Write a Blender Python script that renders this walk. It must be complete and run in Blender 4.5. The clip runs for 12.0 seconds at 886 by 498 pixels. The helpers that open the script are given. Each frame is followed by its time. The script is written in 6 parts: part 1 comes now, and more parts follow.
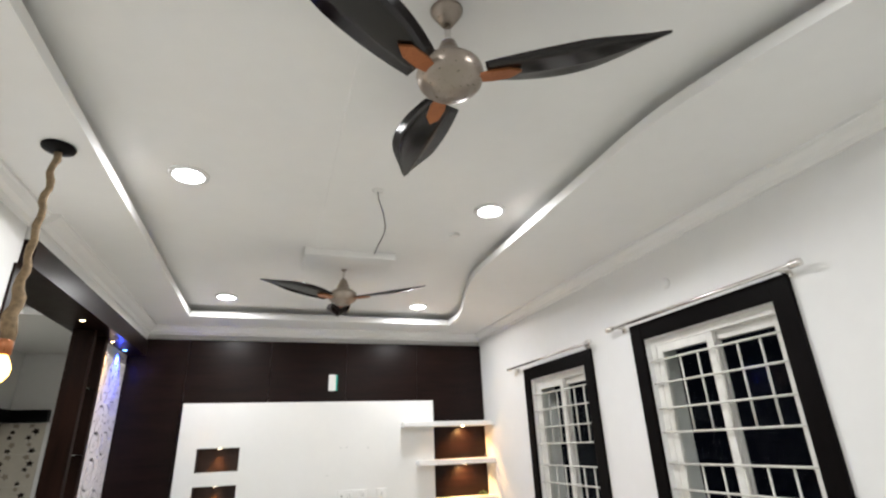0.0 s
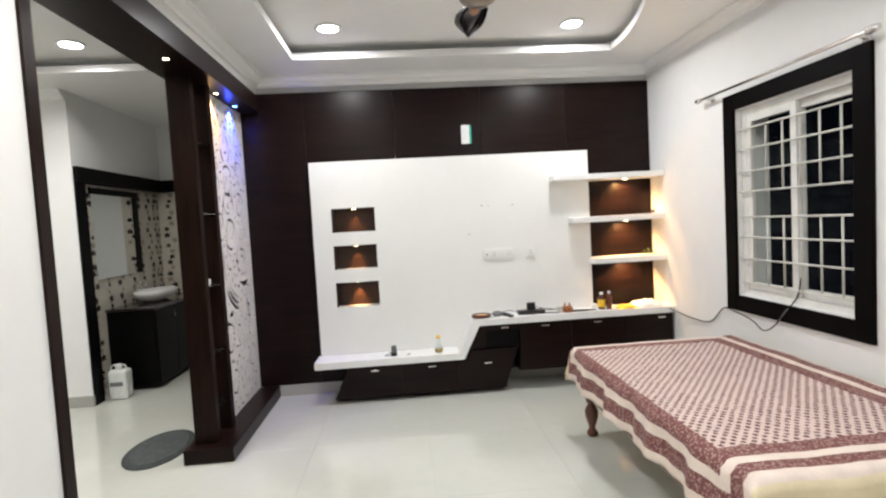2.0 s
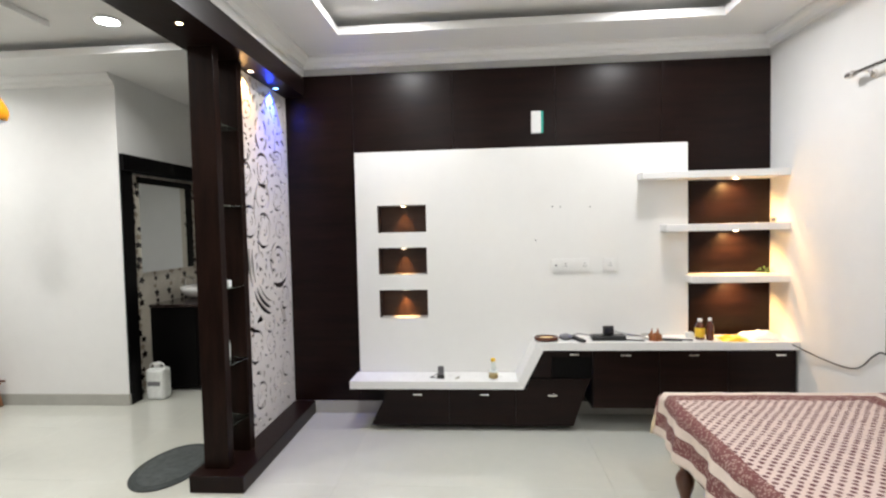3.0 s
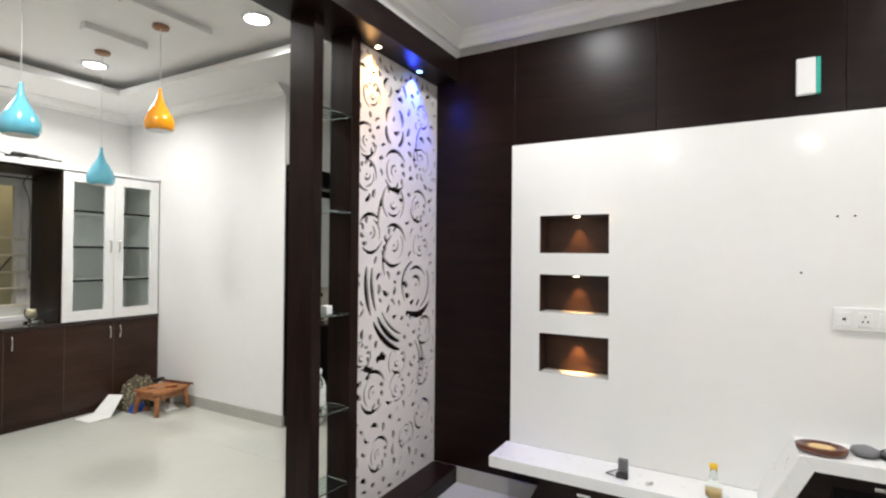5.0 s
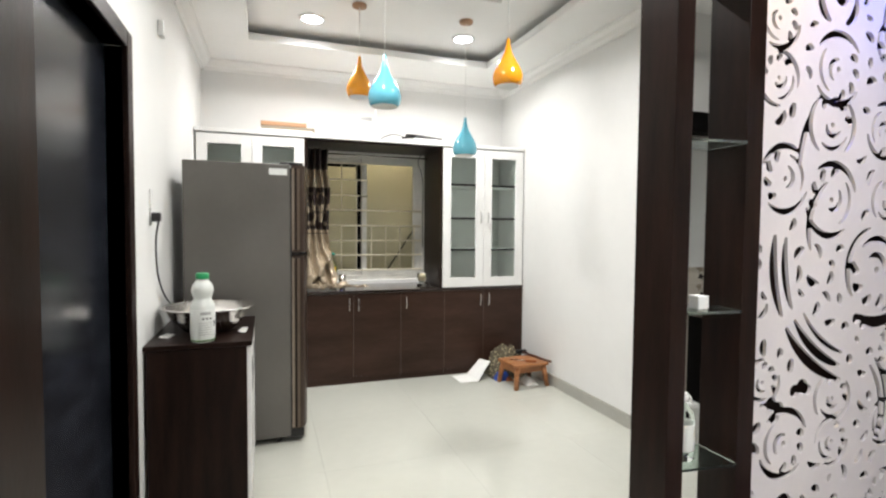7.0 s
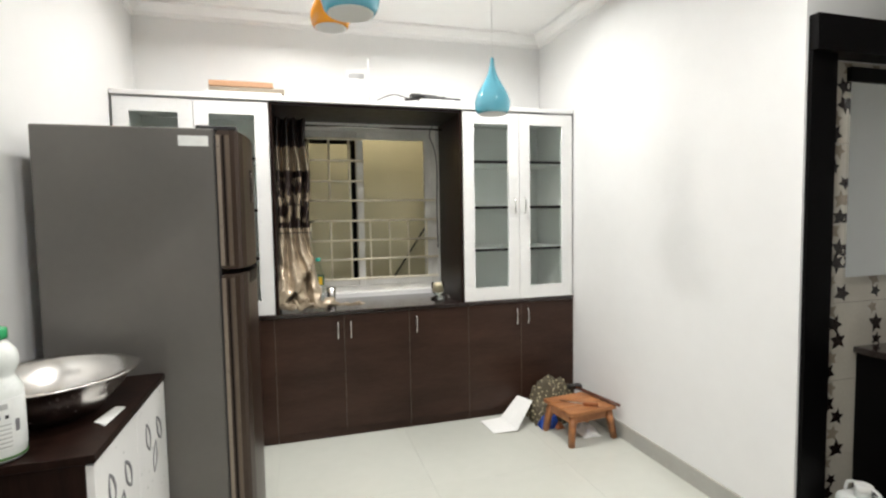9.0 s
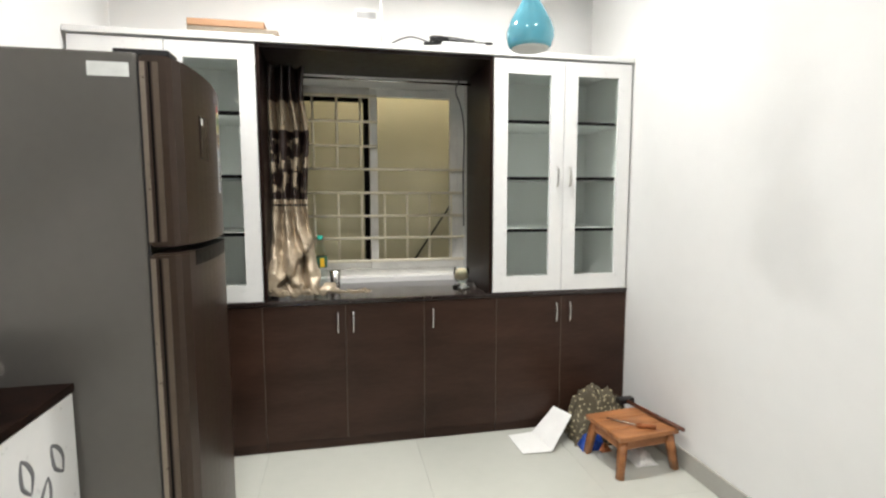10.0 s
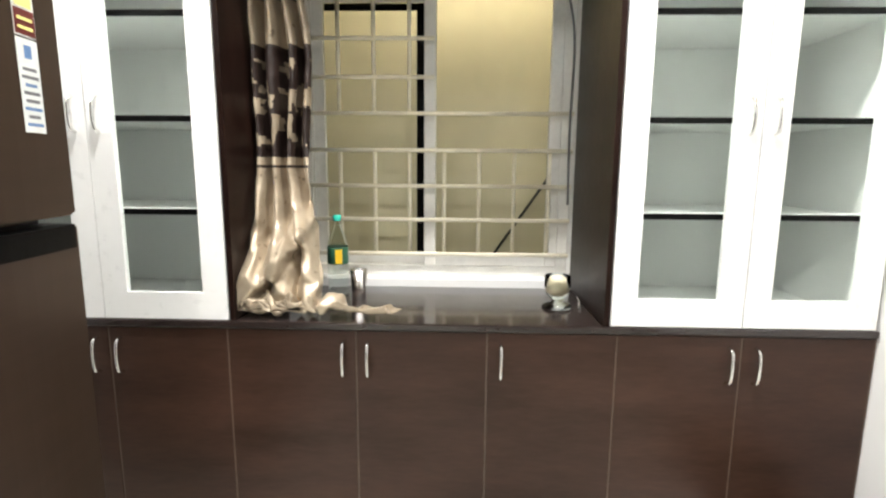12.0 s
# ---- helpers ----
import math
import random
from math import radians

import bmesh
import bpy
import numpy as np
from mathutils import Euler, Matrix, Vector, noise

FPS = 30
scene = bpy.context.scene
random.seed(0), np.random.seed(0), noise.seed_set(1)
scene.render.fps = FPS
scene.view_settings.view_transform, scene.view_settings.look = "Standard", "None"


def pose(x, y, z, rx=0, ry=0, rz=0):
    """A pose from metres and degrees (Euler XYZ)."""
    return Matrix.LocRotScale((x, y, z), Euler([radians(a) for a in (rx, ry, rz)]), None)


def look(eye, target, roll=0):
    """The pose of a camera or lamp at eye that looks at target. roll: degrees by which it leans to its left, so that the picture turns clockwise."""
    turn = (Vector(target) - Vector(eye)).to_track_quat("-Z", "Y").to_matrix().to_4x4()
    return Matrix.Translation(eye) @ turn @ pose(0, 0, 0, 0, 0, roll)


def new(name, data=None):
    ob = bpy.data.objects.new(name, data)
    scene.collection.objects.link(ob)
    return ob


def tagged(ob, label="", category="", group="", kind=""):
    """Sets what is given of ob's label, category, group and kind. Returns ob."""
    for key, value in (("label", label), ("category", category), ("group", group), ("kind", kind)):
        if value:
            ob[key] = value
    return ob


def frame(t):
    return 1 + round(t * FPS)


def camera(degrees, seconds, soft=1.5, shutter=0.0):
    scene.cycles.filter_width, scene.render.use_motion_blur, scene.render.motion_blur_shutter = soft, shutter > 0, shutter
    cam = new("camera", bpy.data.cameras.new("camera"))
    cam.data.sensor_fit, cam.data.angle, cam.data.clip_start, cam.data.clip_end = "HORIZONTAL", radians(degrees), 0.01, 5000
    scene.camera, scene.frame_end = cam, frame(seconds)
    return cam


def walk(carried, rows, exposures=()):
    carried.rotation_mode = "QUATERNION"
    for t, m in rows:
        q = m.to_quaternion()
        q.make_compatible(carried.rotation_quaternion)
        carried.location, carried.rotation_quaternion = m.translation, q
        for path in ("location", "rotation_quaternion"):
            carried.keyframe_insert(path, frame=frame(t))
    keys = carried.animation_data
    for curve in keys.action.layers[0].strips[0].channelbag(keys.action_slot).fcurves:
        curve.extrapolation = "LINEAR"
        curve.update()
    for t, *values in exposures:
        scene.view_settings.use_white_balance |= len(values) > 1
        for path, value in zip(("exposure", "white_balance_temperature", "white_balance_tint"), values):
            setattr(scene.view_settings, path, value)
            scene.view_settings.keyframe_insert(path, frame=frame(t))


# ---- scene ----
cam = camera(82.6, 12.0, soft=2.3)
PATH = [
    (0, (-0.039, 0.046, 1.627), (0.554, 1.814, 2.352), -2.3),
    (0.5, (-0.055, 0.303, 1.62), (0.5, 2.192, 1.968), -1.6),
    (1, (-0.002, 0.548, 1.575), (0.427, 2.501, 1.639), -2.0),
    (1.5, (-0.035, 0.82, 1.539), (0.266, 2.795, 1.447), -2.9),
    (2, (-0.057, 1.104, 1.515), (0.09, 3.095, 1.407), -3.2),
    (2.5, (0.008, 1.432, 1.511), (0.016, 3.429, 1.411), -2.1),
    (4.5, (0.291, 2.604, 1.452), (-0.463, 4.456, 1.46), -0.2),
    (5, (0.227, 2.875, 1.461), (-0.753, 4.619, 1.48), 0.5),
    (5.5, (0.156, 3.115, 1.444), (-1.131, 4.646, 1.455), 1.3),
    (6, (0.09, 3.311, 1.444), (-1.55, 4.455, 1.426), 1.0),
    (6.5, (-0.032, 3.419, 1.416), (-1.864, 4.219, 1.35), 0.2),
    (7, (-0.28, 3.497, 1.403), (-2.166, 4.155, 1.318), 0.5),
    (9, (-1.448, 3.936, 1.43), (-3.364, 4.495, 1.304), -1.0),
    (9.5, (-1.733, 4.103, 1.425), (-3.672, 4.569, 1.262), -0.6),
    (10, (-2.001, 4.199, 1.377), (-3.951, 4.598, 1.178), -0.1),
    (10.5, (-2.337, 4.26, 1.375), (-4.284, 4.655, 1.15), -0.2),
    (11, (-2.63, 4.348, 1.354), (-4.6, 4.599, 1.113), 0.9),
    (11.5, (-2.905, 4.458, 1.355), (-4.886, 4.494, 1.078), 0.9),
    (12, (-3.152, 4.557, 1.337), (-5.127, 4.494, 1.024), 0.4),
]
EXPOSURES = [(0.0, -0.14), (1.5, -0.05), (5.0, -0.03), (6.5, 0.2), (9.0, 0.14), (9.5, 0.14), (10.5, 0.28), (11, 0.46), (12.0, 0.93)]
walk(cam, [(t, look(eye, target, roll)) for t, eye, target, roll in PATH], EXPOSURES)

# ---- world and lights ----
CEIL, TOP = 2.87, 2.99          # lowered border and raised panel of the ceilings
WELL = -5.6                     # middle of the narrow light well outside the dining window
LIVING = [(-0.55, 0.31), (1.16, 0.35), (-0.55, 2.63), (1.16, 2.67), (-0.53, 4.95), (1.32, 4.99)]
DINING = [(-4.31, 3.83), (-4.29, 5.06), (-2.45, 5.13), (-2.48, 3.85)]
world = bpy.data.worlds.new("night")
scene.world = world
world.use_nodes = True
world.node_tree.nodes["Background"].inputs[0].default_value = (0.012, 0.016, 0.03, 1)
world.node_tree.nodes["Background"].inputs[1].default_value = 0.08


def lamp(name, kind, at, target, watts, colour, size=0.1, angle=60.0):
    data = bpy.data.lights.new(name, kind)
    data.energy, data.color = watts, colour
    if kind == "AREA":
        data.shape, data.size, data.spread = "DISK", size, radians(angle)
    else:
        data.shadow_soft_size = size
    if kind == "SPOT":
        data.spot_size, data.spot_blend = radians(angle), 0.8
    ob = new(name, data)
    ob.matrix_world = look(at, target)
    return ob


COOL, COOL_LIVING, WARM, BLUE = (1.0, 0.975, 0.935), (0.985, 0.98, 0.985), (1.0, 0.55, 0.2), (0.025, 0.06, 1.0)
for px, py in LIVING:
    lamp("downlight_lamp", "AREA", (px, py, TOP - 0.02), (px, py + 0.001, 0), 20, COOL_LIVING, 0.16, 170)
for px, py in DINING:
    lamp("downlight_lamp", "AREA", (px, py, TOP - 0.02), (px, py + 0.001, 0), 18.8, COOL, 0.16, 150)
# added fill with no visible fixture, brightens the khaki wall outside the window
lamp("lightwell_fill", "AREA", (WELL, 4.6, 3.0), (WELL, 4.601, 0), 15, (1.0, 0.9, 0.7), 0.3, 180)
SPOTS = [(-1.4, 4.25, WARM, 10), (-1.4, 5.045, WARM, 17), (-1.4, 5.46, BLUE, 50)]
for px, py, tint, watts in SPOTS:
    lamp("spot_lamp", "SPOT", (px, py, 2.55), (px - 0.11, py + 0.001, 2.1), watts, tint, 0.012, 92)
for pz, watts in ((1.665, 5), (1.335, 7), (1.005, 13)):
    lamp("niche_lamp", "SPOT", (-0.5, 5.705, pz), (-0.5, 5.74, pz - 0.2), watts, WARM, 0.008, 62)
for pz in (1.803, 1.42, 1.043):
    lamp("shelf_lamp", "SPOT", (1.99, 5.64, pz), (2.02, 5.76, pz - 0.3), 34, WARM, 0.012, 140)
lamp("bulb_lamp", "POINT", (-0.99, 2.28, 1.9), (0, 0, 0), 4, WARM, 0.03)

# ---- building helpers ----
def box(bm, x0, x1, y0, y1, z0, z1, bev=0.0):
    made = bmesh.ops.create_cube(bm, size=1)["verts"]
    for v in made:
        v.co = Vector(((x0 + x1) / 2 + v.co.x * (x1 - x0), (y0 + y1) / 2 + v.co.y * (y1 - y0), (z0 + z1) / 2 + v.co.z * (z1 - z0)))
    if bev:
        edges = {e for v in made for e in v.link_edges}
        bmesh.ops.bevel(bm, geom=list(edges), offset=bev, segments=2, affect="EDGES", profile=0.5)
    return bm


def boxes(*rows, bev=0.0):
    bm = bmesh.new()
    for r in rows:
        box(bm, *r, bev=bev)
    return bm


def lathe(bm, rings, at=(0, 0, 0), seg=28, m=None):
    """Turn a profile of (radius, height) round an upright axis."""
    loops = []
    for r, h in rings:
        loops.append([bm.verts.new(Vector(at) + Vector((r * math.cos(2 * math.pi * k / seg), r * math.sin(2 * math.pi * k / seg), h))) for k in range(seg)])
    faces = []
    for a, b in zip(loops, loops[1:]):
        for k in range(seg):
            faces.append(bm.faces.new((a[k], a[(k + 1) % seg], b[(k + 1) % seg], b[k])))
    faces.append(bm.faces.new(list(reversed(loops[0]))))
    faces.append(bm.faces.new(loops[-1]))
    for f in faces[:-2]:
        f.smooth = True
    if m is not None:
        bmesh.ops.transform(bm, matrix=m, verts=[v for l in loops for v in l])
    return bm


def turned(rings, at=(0, 0, 0), seg=28):
    return lathe(bmesh.new(), rings, at, seg)


def tube(bm, pts, r, seg=8):
    """A round cord along points; r is one radius or one for each point."""
    pts = [Vector(p) for p in pts]
    radii = r if isinstance(r, (list, tuple)) else [r] * len(pts)
    loops, side = [], None
    for i, p in enumerate(pts):
        d = (pts[min(i + 1, len(pts) - 1)] - pts[max(i - 1, 0)]).normalized()
        if side is None:
            side = d.orthogonal().normalized()
        side = (side - d * side.dot(d)).normalized()
        up = d.cross(side)
        loops.append([bm.verts.new(p + radii[i] * (math.cos(2 * math.pi * k / seg) * side + math.sin(2 * math.pi * k / seg) * up)) for k in range(seg)])
    for a, b in zip(loops, loops[1:]):
        for k in range(seg):
            bm.faces.new((a[k], a[(k + 1) % seg], b[(k + 1) % seg], b[k])).smooth = True
    bm.faces.new(list(reversed(loops[0])))
    bm.faces.new(loops[-1])
    return bm


def curve_pts(pts, n=8):
    """Points of a smooth line through pts."""
    pts = [Vector(p) for p in pts]
    out = []
    for i in range(len(pts) - 1):
        p0, p1, p2, p3 = pts[max(i - 1, 0)], pts[i], pts[i + 1], pts[min(i + 2, len(pts) - 1)]
        for k in range(n):
            t = k / n
            out.append(0.5 * (2 * p1 + (p2 - p0) * t + (2 * p0 - 5 * p1 + 4 * p2 - p3) * t * t + (3 * p1 - p0 - 3 * p2 + p3) * t ** 3))
    return out + [pts[-1]]


def slab(bm, outline, z0, z1):
    """An upright prism over a plan outline."""
    low, high = [bm.verts.new((x, y, z0)) for x, y in outline], [bm.verts.new((x, y, z1)) for x, y in outline]
    bm.faces.new(list(reversed(low)))
    bm.faces.new(high)
    n = len(outline)
    for k in range(n):
        bm.faces.new((low[k], low[(k + 1) % n], high[(k + 1) % n], high[k]))
    return bm


def front(bm, outline, y0, y1):
    """A prism over an outline given in x and z, from y0 to y1."""
    a, b = [bm.verts.new((x, y0, z)) for x, z in outline], [bm.verts.new((x, y1, z)) for x, z in outline]
    bm.faces.new(a)
    bm.faces.new(list(reversed(b)))
    n = len(outline)
    for k in range(n):
        bm.faces.new((a[(k + 1) % n], a[k], b[k], b[(k + 1) % n]))
    return bm


def mesh_object(name, bm, mat):
    bmesh.ops.recalc_face_normals(bm, faces=bm.faces)
    me = bpy.data.meshes.new(name)
    bm.to_mesh(me)
    bm.free()
    me.materials.append(mat)
    return new(name, me)


def part(name, bm, mat, parent, label=""):
    ob = mesh_object(name, bm, mat)
    ob.parent = parent
    ob.matrix_parent_inverse = Matrix.Translation(parent_origin(parent)).inverted()
    return tagged(ob, label) if label else ob


def parent_origin(ob):
    return Vector((0, 0, 0)) if ob.parent else Vector(ob.location)


def thing(name, at, label, category, group="", kind=""):
    ob = new(name)
    ob.location = at
    ob.empty_display_size = 0.1
    return tagged(ob, label, category, group, kind)


def structure(name, bm, mat, label="", category=""):
    return tagged(mesh_object(name, bm, mat), label, category or name.split("_")[0], kind="structure")


def single(name, bm, mat, label, category, group=""):
    return tagged(mesh_object(name, bm, mat), label, category, group)

# ---- materials ----
def material(name, colour, rough=0.5, metal=0.0, vary=0.12, scale=6.0, stretch=(1, 1, 1), bump=0.0, bump_scale=200.0, coat=0.0, second=None, spec=0.5):
    """A surface with broad and fine variation of colour and gloss, and fine relief."""
    m = bpy.data.materials.new(name)
    m.use_nodes = True
    nt = m.node_tree
    nodes, link = nt.nodes, nt.links.new
    bsdf = nodes["Principled BSDF"]
    coord = nodes.new("ShaderNodeTexCoord")
    mapping = nodes.new("ShaderNodeMapping")
    mapping.inputs["Scale"].default_value = stretch
    link(coord.outputs["Object"], mapping.inputs["Vector"])
    big = nodes.new("ShaderNodeTexNoise")
    big.inputs["Scale"].default_value, big.inputs["Detail"].default_value = scale, 5
    link(mapping.outputs[0], big.inputs["Vector"])
    fine = nodes.new("ShaderNodeTexNoise")
    fine.inputs["Scale"].default_value, fine.inputs["Detail"].default_value = scale * 9, 3
    link(mapping.outputs[0], fine.inputs["Vector"])
    add = nodes.new("ShaderNodeMath")
    add.operation = "MULTIPLY_ADD"
    link(fine.outputs["Fac"], add.inputs[0])
    add.inputs[1].default_value = 0.4
    link(big.outputs["Fac"], add.inputs[2])
    ramp = nodes.new("ShaderNodeValToRGB")
    lo, hi = [c * (1 - vary) for c in colour], [min(1, c * (1 + vary)) for c in (second or colour)]
    ramp.color_ramp.elements[0].position, ramp.color_ramp.elements[1].position = 0.45, 0.95
    ramp.color_ramp.elements[0].color, ramp.color_ramp.elements[1].color = (*lo, 1), (*hi, 1)
    link(add.outputs[0], ramp.inputs[0])
    link(ramp.outputs[0], bsdf.inputs["Base Color"])
    gloss = nodes.new("ShaderNodeMath")
    gloss.operation = "MULTIPLY_ADD"
    link(fine.outputs["Fac"], gloss.inputs[0])
    gloss.inputs[1].default_value, gloss.inputs[2].default_value = rough * 0.5, rough * 0.75
    link(gloss.outputs[0], bsdf.inputs["Roughness"])
    bsdf.inputs["Metallic"].default_value = metal
    bsdf.inputs["Specular IOR Level"].default_value = spec
    bsdf.inputs["Coat Weight"].default_value = coat
    bsdf.inputs["Coat Roughness"].default_value = 0.08
    if bump:
        grain = nodes.new("ShaderNodeTexNoise")
        grain.inputs["Scale"].default_value = bump_scale
        link(mapping.outputs[0], grain.inputs["Vector"])
        relief = nodes.new("ShaderNodeBump")
        relief.inputs["Strength"].default_value, relief.inputs["Distance"].default_value = bump, 0.002
        link(grain.outputs["Fac"], relief.inputs["Height"])
        link(relief.outputs[0], bsdf.inputs["Normal"])
    return m


def glow(name, colour, strength):
    m = bpy.data.materials.new(name)
    m.use_nodes = True
    bsdf = m.node_tree.nodes["Principled BSDF"]
    bsdf.inputs["Base Color"].default_value = (*colour, 1)
    bsdf.inputs["Emission Color"].default_value = (*colour, 1)
    bsdf.inputs["Emission Strength"].default_value = strength
    return m


def glassy(name, colour, rough=0.0, thin=False):
    m = bpy.data.materials.new(name)
    m.use_nodes = True
    bsdf = m.node_tree.nodes["Principled BSDF"]
    bsdf.inputs["Base Color"].default_value = (*colour, 1)
    bsdf.inputs["Roughness"].default_value = rough
    bsdf.inputs["Transmission Weight"].default_value = 1.0
    bsdf.inputs["IOR"].default_value = 1.1 if thin else 1.45
    return m


def spotted(name, base, spots, scale, size, rough=0.35, stretch=(1, 1, 1), soft=0.04, order=1.0):
    """A ground colour strewn with irregular printed spots."""
    m = material(name, base, rough, vary=0.06, scale=8)
    nt = m.node_tree
    nodes, link = nt.nodes, nt.links.new
    bsdf = nodes["Principled BSDF"]
    ground = bsdf.inputs["Base Color"].links[0].from_socket
    coord, mapping = nodes.new("ShaderNodeTexCoord"), nodes.new("ShaderNodeMapping")
    mapping.inputs["Scale"].default_value = stretch
    link(coord.outputs["Object"], mapping.inputs["Vector"])
    wob = nodes.new("ShaderNodeTexNoise")
    wob.inputs["Scale"].default_value = scale * 2.5
    link(mapping.outputs[0], wob.inputs["Vector"])
    vor = nodes.new("ShaderNodeTexVoronoi")
    vor.inputs["Scale"].default_value = scale
    vor.inputs["Randomness"].default_value = order
    mapping.inputs["Rotation"].default_value = (0, 0, 0.7)
    link(mapping.outputs[0], vor.inputs["Vector"])
    add = nodes.new("ShaderNodeMath")
    add.operation = "MULTIPLY_ADD"
    link(wob.outputs["Fac"], add.inputs[0])
    add.inputs[1].default_value = 0.35
    link(vor.outputs["Distance"], add.inputs[2])
    ramp = nodes.new("ShaderNodeValToRGB")
    ramp.color_ramp.elements[0].position, ramp.color_ramp.elements[1].position = size, size + soft
    ramp.color_ramp.elements[0].color, ramp.color_ramp.elements[1].color = (1, 1, 1, 1), (0, 0, 0, 1)
    link(add.outputs[0], ramp.inputs[0])
    mix = nodes.new("ShaderNodeMix")
    mix.data_type = "RGBA"
    link(ramp.outputs[0], mix.inputs["Factor"])
    link(ground, mix.inputs["A"])
    mix.inputs["B"].default_value = (*spots, 1)
    link(mix.outputs["Result"], bsdf.inputs["Base Color"])
    return m


PAINT = material("wall_paint", (0.80, 0.80, 0.79), 0.5, vary=0.03, scale=1.2, bump=0.08, bump_scale=90)
CEILING = material("ceiling_paint", (0.85, 0.845, 0.83), 0.6, vary=0.03, scale=1.0, bump=0.06, bump_scale=70)
WENGE = material("wenge_laminate", (0.0058, 0.0024, 0.0019), 0.32, vary=0.3, scale=2.5, stretch=(1, 1, 9), second=(0.0105, 0.0044, 0.0034), spec=0.17)
WENGE_V = material("wenge_laminate_upright", (0.0070, 0.0031, 0.0022), 0.36, vary=0.35, scale=2.5, stretch=(9, 9, 1), second=(0.015, 0.0068, 0.0048), spec=0.13)
TRIM = material("dark_trim_laminate", (0.0024, 0.0016, 0.0015), 0.5, vary=0.3, scale=3, stretch=(6, 1, 6), spec=0.06)
BROWN = material("brown_laminate", (0.032, 0.0158, 0.0104), 0.34, vary=0.22, scale=2.0, stretch=(1, 1, 5), second=(0.044, 0.022, 0.015), spec=0.25)
BLACK = material("black_paint", (0.0022, 0.0019, 0.002), 0.42, vary=0.3, scale=5, spec=0.1)
GLOSS = material("white_gloss_laminate", (0.80, 0.80, 0.775), 0.16, vary=0.02, scale=2, coat=0.3)
WHITE = material("white_laminate", (0.80, 0.80, 0.79), 0.3, vary=0.03, scale=4)
UPVC = material("white_window_plastic", (0.74, 0.73, 0.69), 0.4, vary=0.1, scale=9)
BARS = material("painted_iron_bars", (0.66, 0.65, 0.6), 0.45, vary=0.15, scale=14, bump=0.1)
CREAMBAR = material("cream_iron_bars", (0.84, 0.79, 0.64), 0.45, vary=0.15, scale=14, bump=0.1)
CHROME = material("chrome", (0.75, 0.74, 0.72), 0.15, 1.0, vary=0.05, scale=20)
STEEL = material("brushed_steel", (0.75, 0.73, 0.70), 0.25, 1.0, vary=0.08, scale=15)
TILE = material("vitrified_tile", (0.535, 0.545, 0.492), 0.1, vary=0.04, scale=1.6, coat=0.3)
JOINT = material("tile_joint", (0.60, 0.605, 0.55), 0.6, vary=0.08, scale=20)
SKIRT = material("skirting_tile", (0.40, 0.395, 0.36), 0.25, vary=0.06, scale=4)
JALI = material("white_cut_panel", (0.74, 0.70, 0.69), 0.4, vary=0.04, scale=6, bump=0.05)
GLASS = glassy("clear_glass", (0.9, 0.96, 0.94), 0.0)
SHELFGLASS = glassy("shelf_glass", (0.72, 0.86, 0.80), 0.12)
PANE = glassy("window_pane", (0.92, 0.95, 0.92), 0.02, True)
MIRROR = material("mirror", (0.85, 0.87, 0.87), 0.01, 1.0, vary=0.0)
LENS = glow("lamp_lens", (0.95, 0.98, 1.0), 25)
LENS_WARM = glow("warm_lens", (1.0, 0.75, 0.45), 12)
LENS_BLUE = glow("blue_lens", (0.1, 0.3, 1.0), 20)
BULB = glow("bulb_glow", (1.0, 0.55, 0.15), 9)
FANBODY = material("champagne_metal", (0.33, 0.28, 0.235), 0.3, 0.6, vary=0.08, scale=12)
FANBLADE = material("dark_fan_blade", (0.007, 0.0045, 0.004), 0.16, vary=0.3, scale=8)
COPPER = material("copper_bracket", (0.36, 0.13, 0.05), 0.3, 0.5, vary=0.15, scale=15)
ORANGE = material("orange_enamel", (0.84, 0.33, 0.012), 0.12, vary=0.06, scale=8, coat=0.6)
AQUA = material("aqua_enamel", (0.14, 0.48, 0.62), 0.12, vary=0.06, scale=8, coat=0.6)
WOODY = material("stool_wood", (0.28, 0.105, 0.035), 0.42, vary=0.3, scale=5, stretch=(5, 1, 5), bump=0.15, second=(0.38, 0.16, 0.06))
LEGWOOD = material("turned_leg_wood", (0.10, 0.03, 0.012), 0.3, vary=0.3, scale=8, coat=0.3)
FRIDGESIDE = material("grey_painted_steel", (0.115, 0.108, 0.098), 0.4, 0.1, vary=0.08, scale=3)
FRIDGEDOOR = material("brown_fridge_steel", (0.043, 0.0265, 0.0178), 0.34, 0.3, vary=0.1, scale=3, stretch=(1, 1, 12))
PLASTIC = material("black_plastic", (0.012, 0.012, 0.013), 0.35, vary=0.2, scale=20)
PLATE = material("switch_plastic", (0.78, 0.78, 0.76), 0.3, vary=0.03, scale=20)
CREAM = material("cream_cotton", (0.74, 0.63, 0.42), 0.85, vary=0.08, scale=10, bump=0.35, bump_scale=500)
BLOCK = spotted("block_print_cotton", (0.62, 0.49, 0.44), (0.115, 0.035, 0.04), 30, 0.43, 0.85, soft=0.12, order=0.12)
MAROON = spotted("maroon_print_border", (0.17, 0.06, 0.057), (0.36, 0.23, 0.2), 80, 0.5, 0.85, soft=0.15)
PALE = material("pale_print_band", (0.72, 0.61, 0.53), 0.85, vary=0.1, scale=12, bump=0.3, bump_scale=500)
WALLTILE = material("cream_wall_tile", (0.60, 0.56, 0.48), 0.2, vary=0.08, scale=7, coat=0.2)
CERAMIC = material("white_ceramic", (0.8, 0.8, 0.78), 0.1, vary=0.02, scale=5, coat=0.4)
GRANITE = material("dark_granite", (0.022, 0.015, 0.0135), 0.14, vary=0.2, scale=30, coat=0.3)
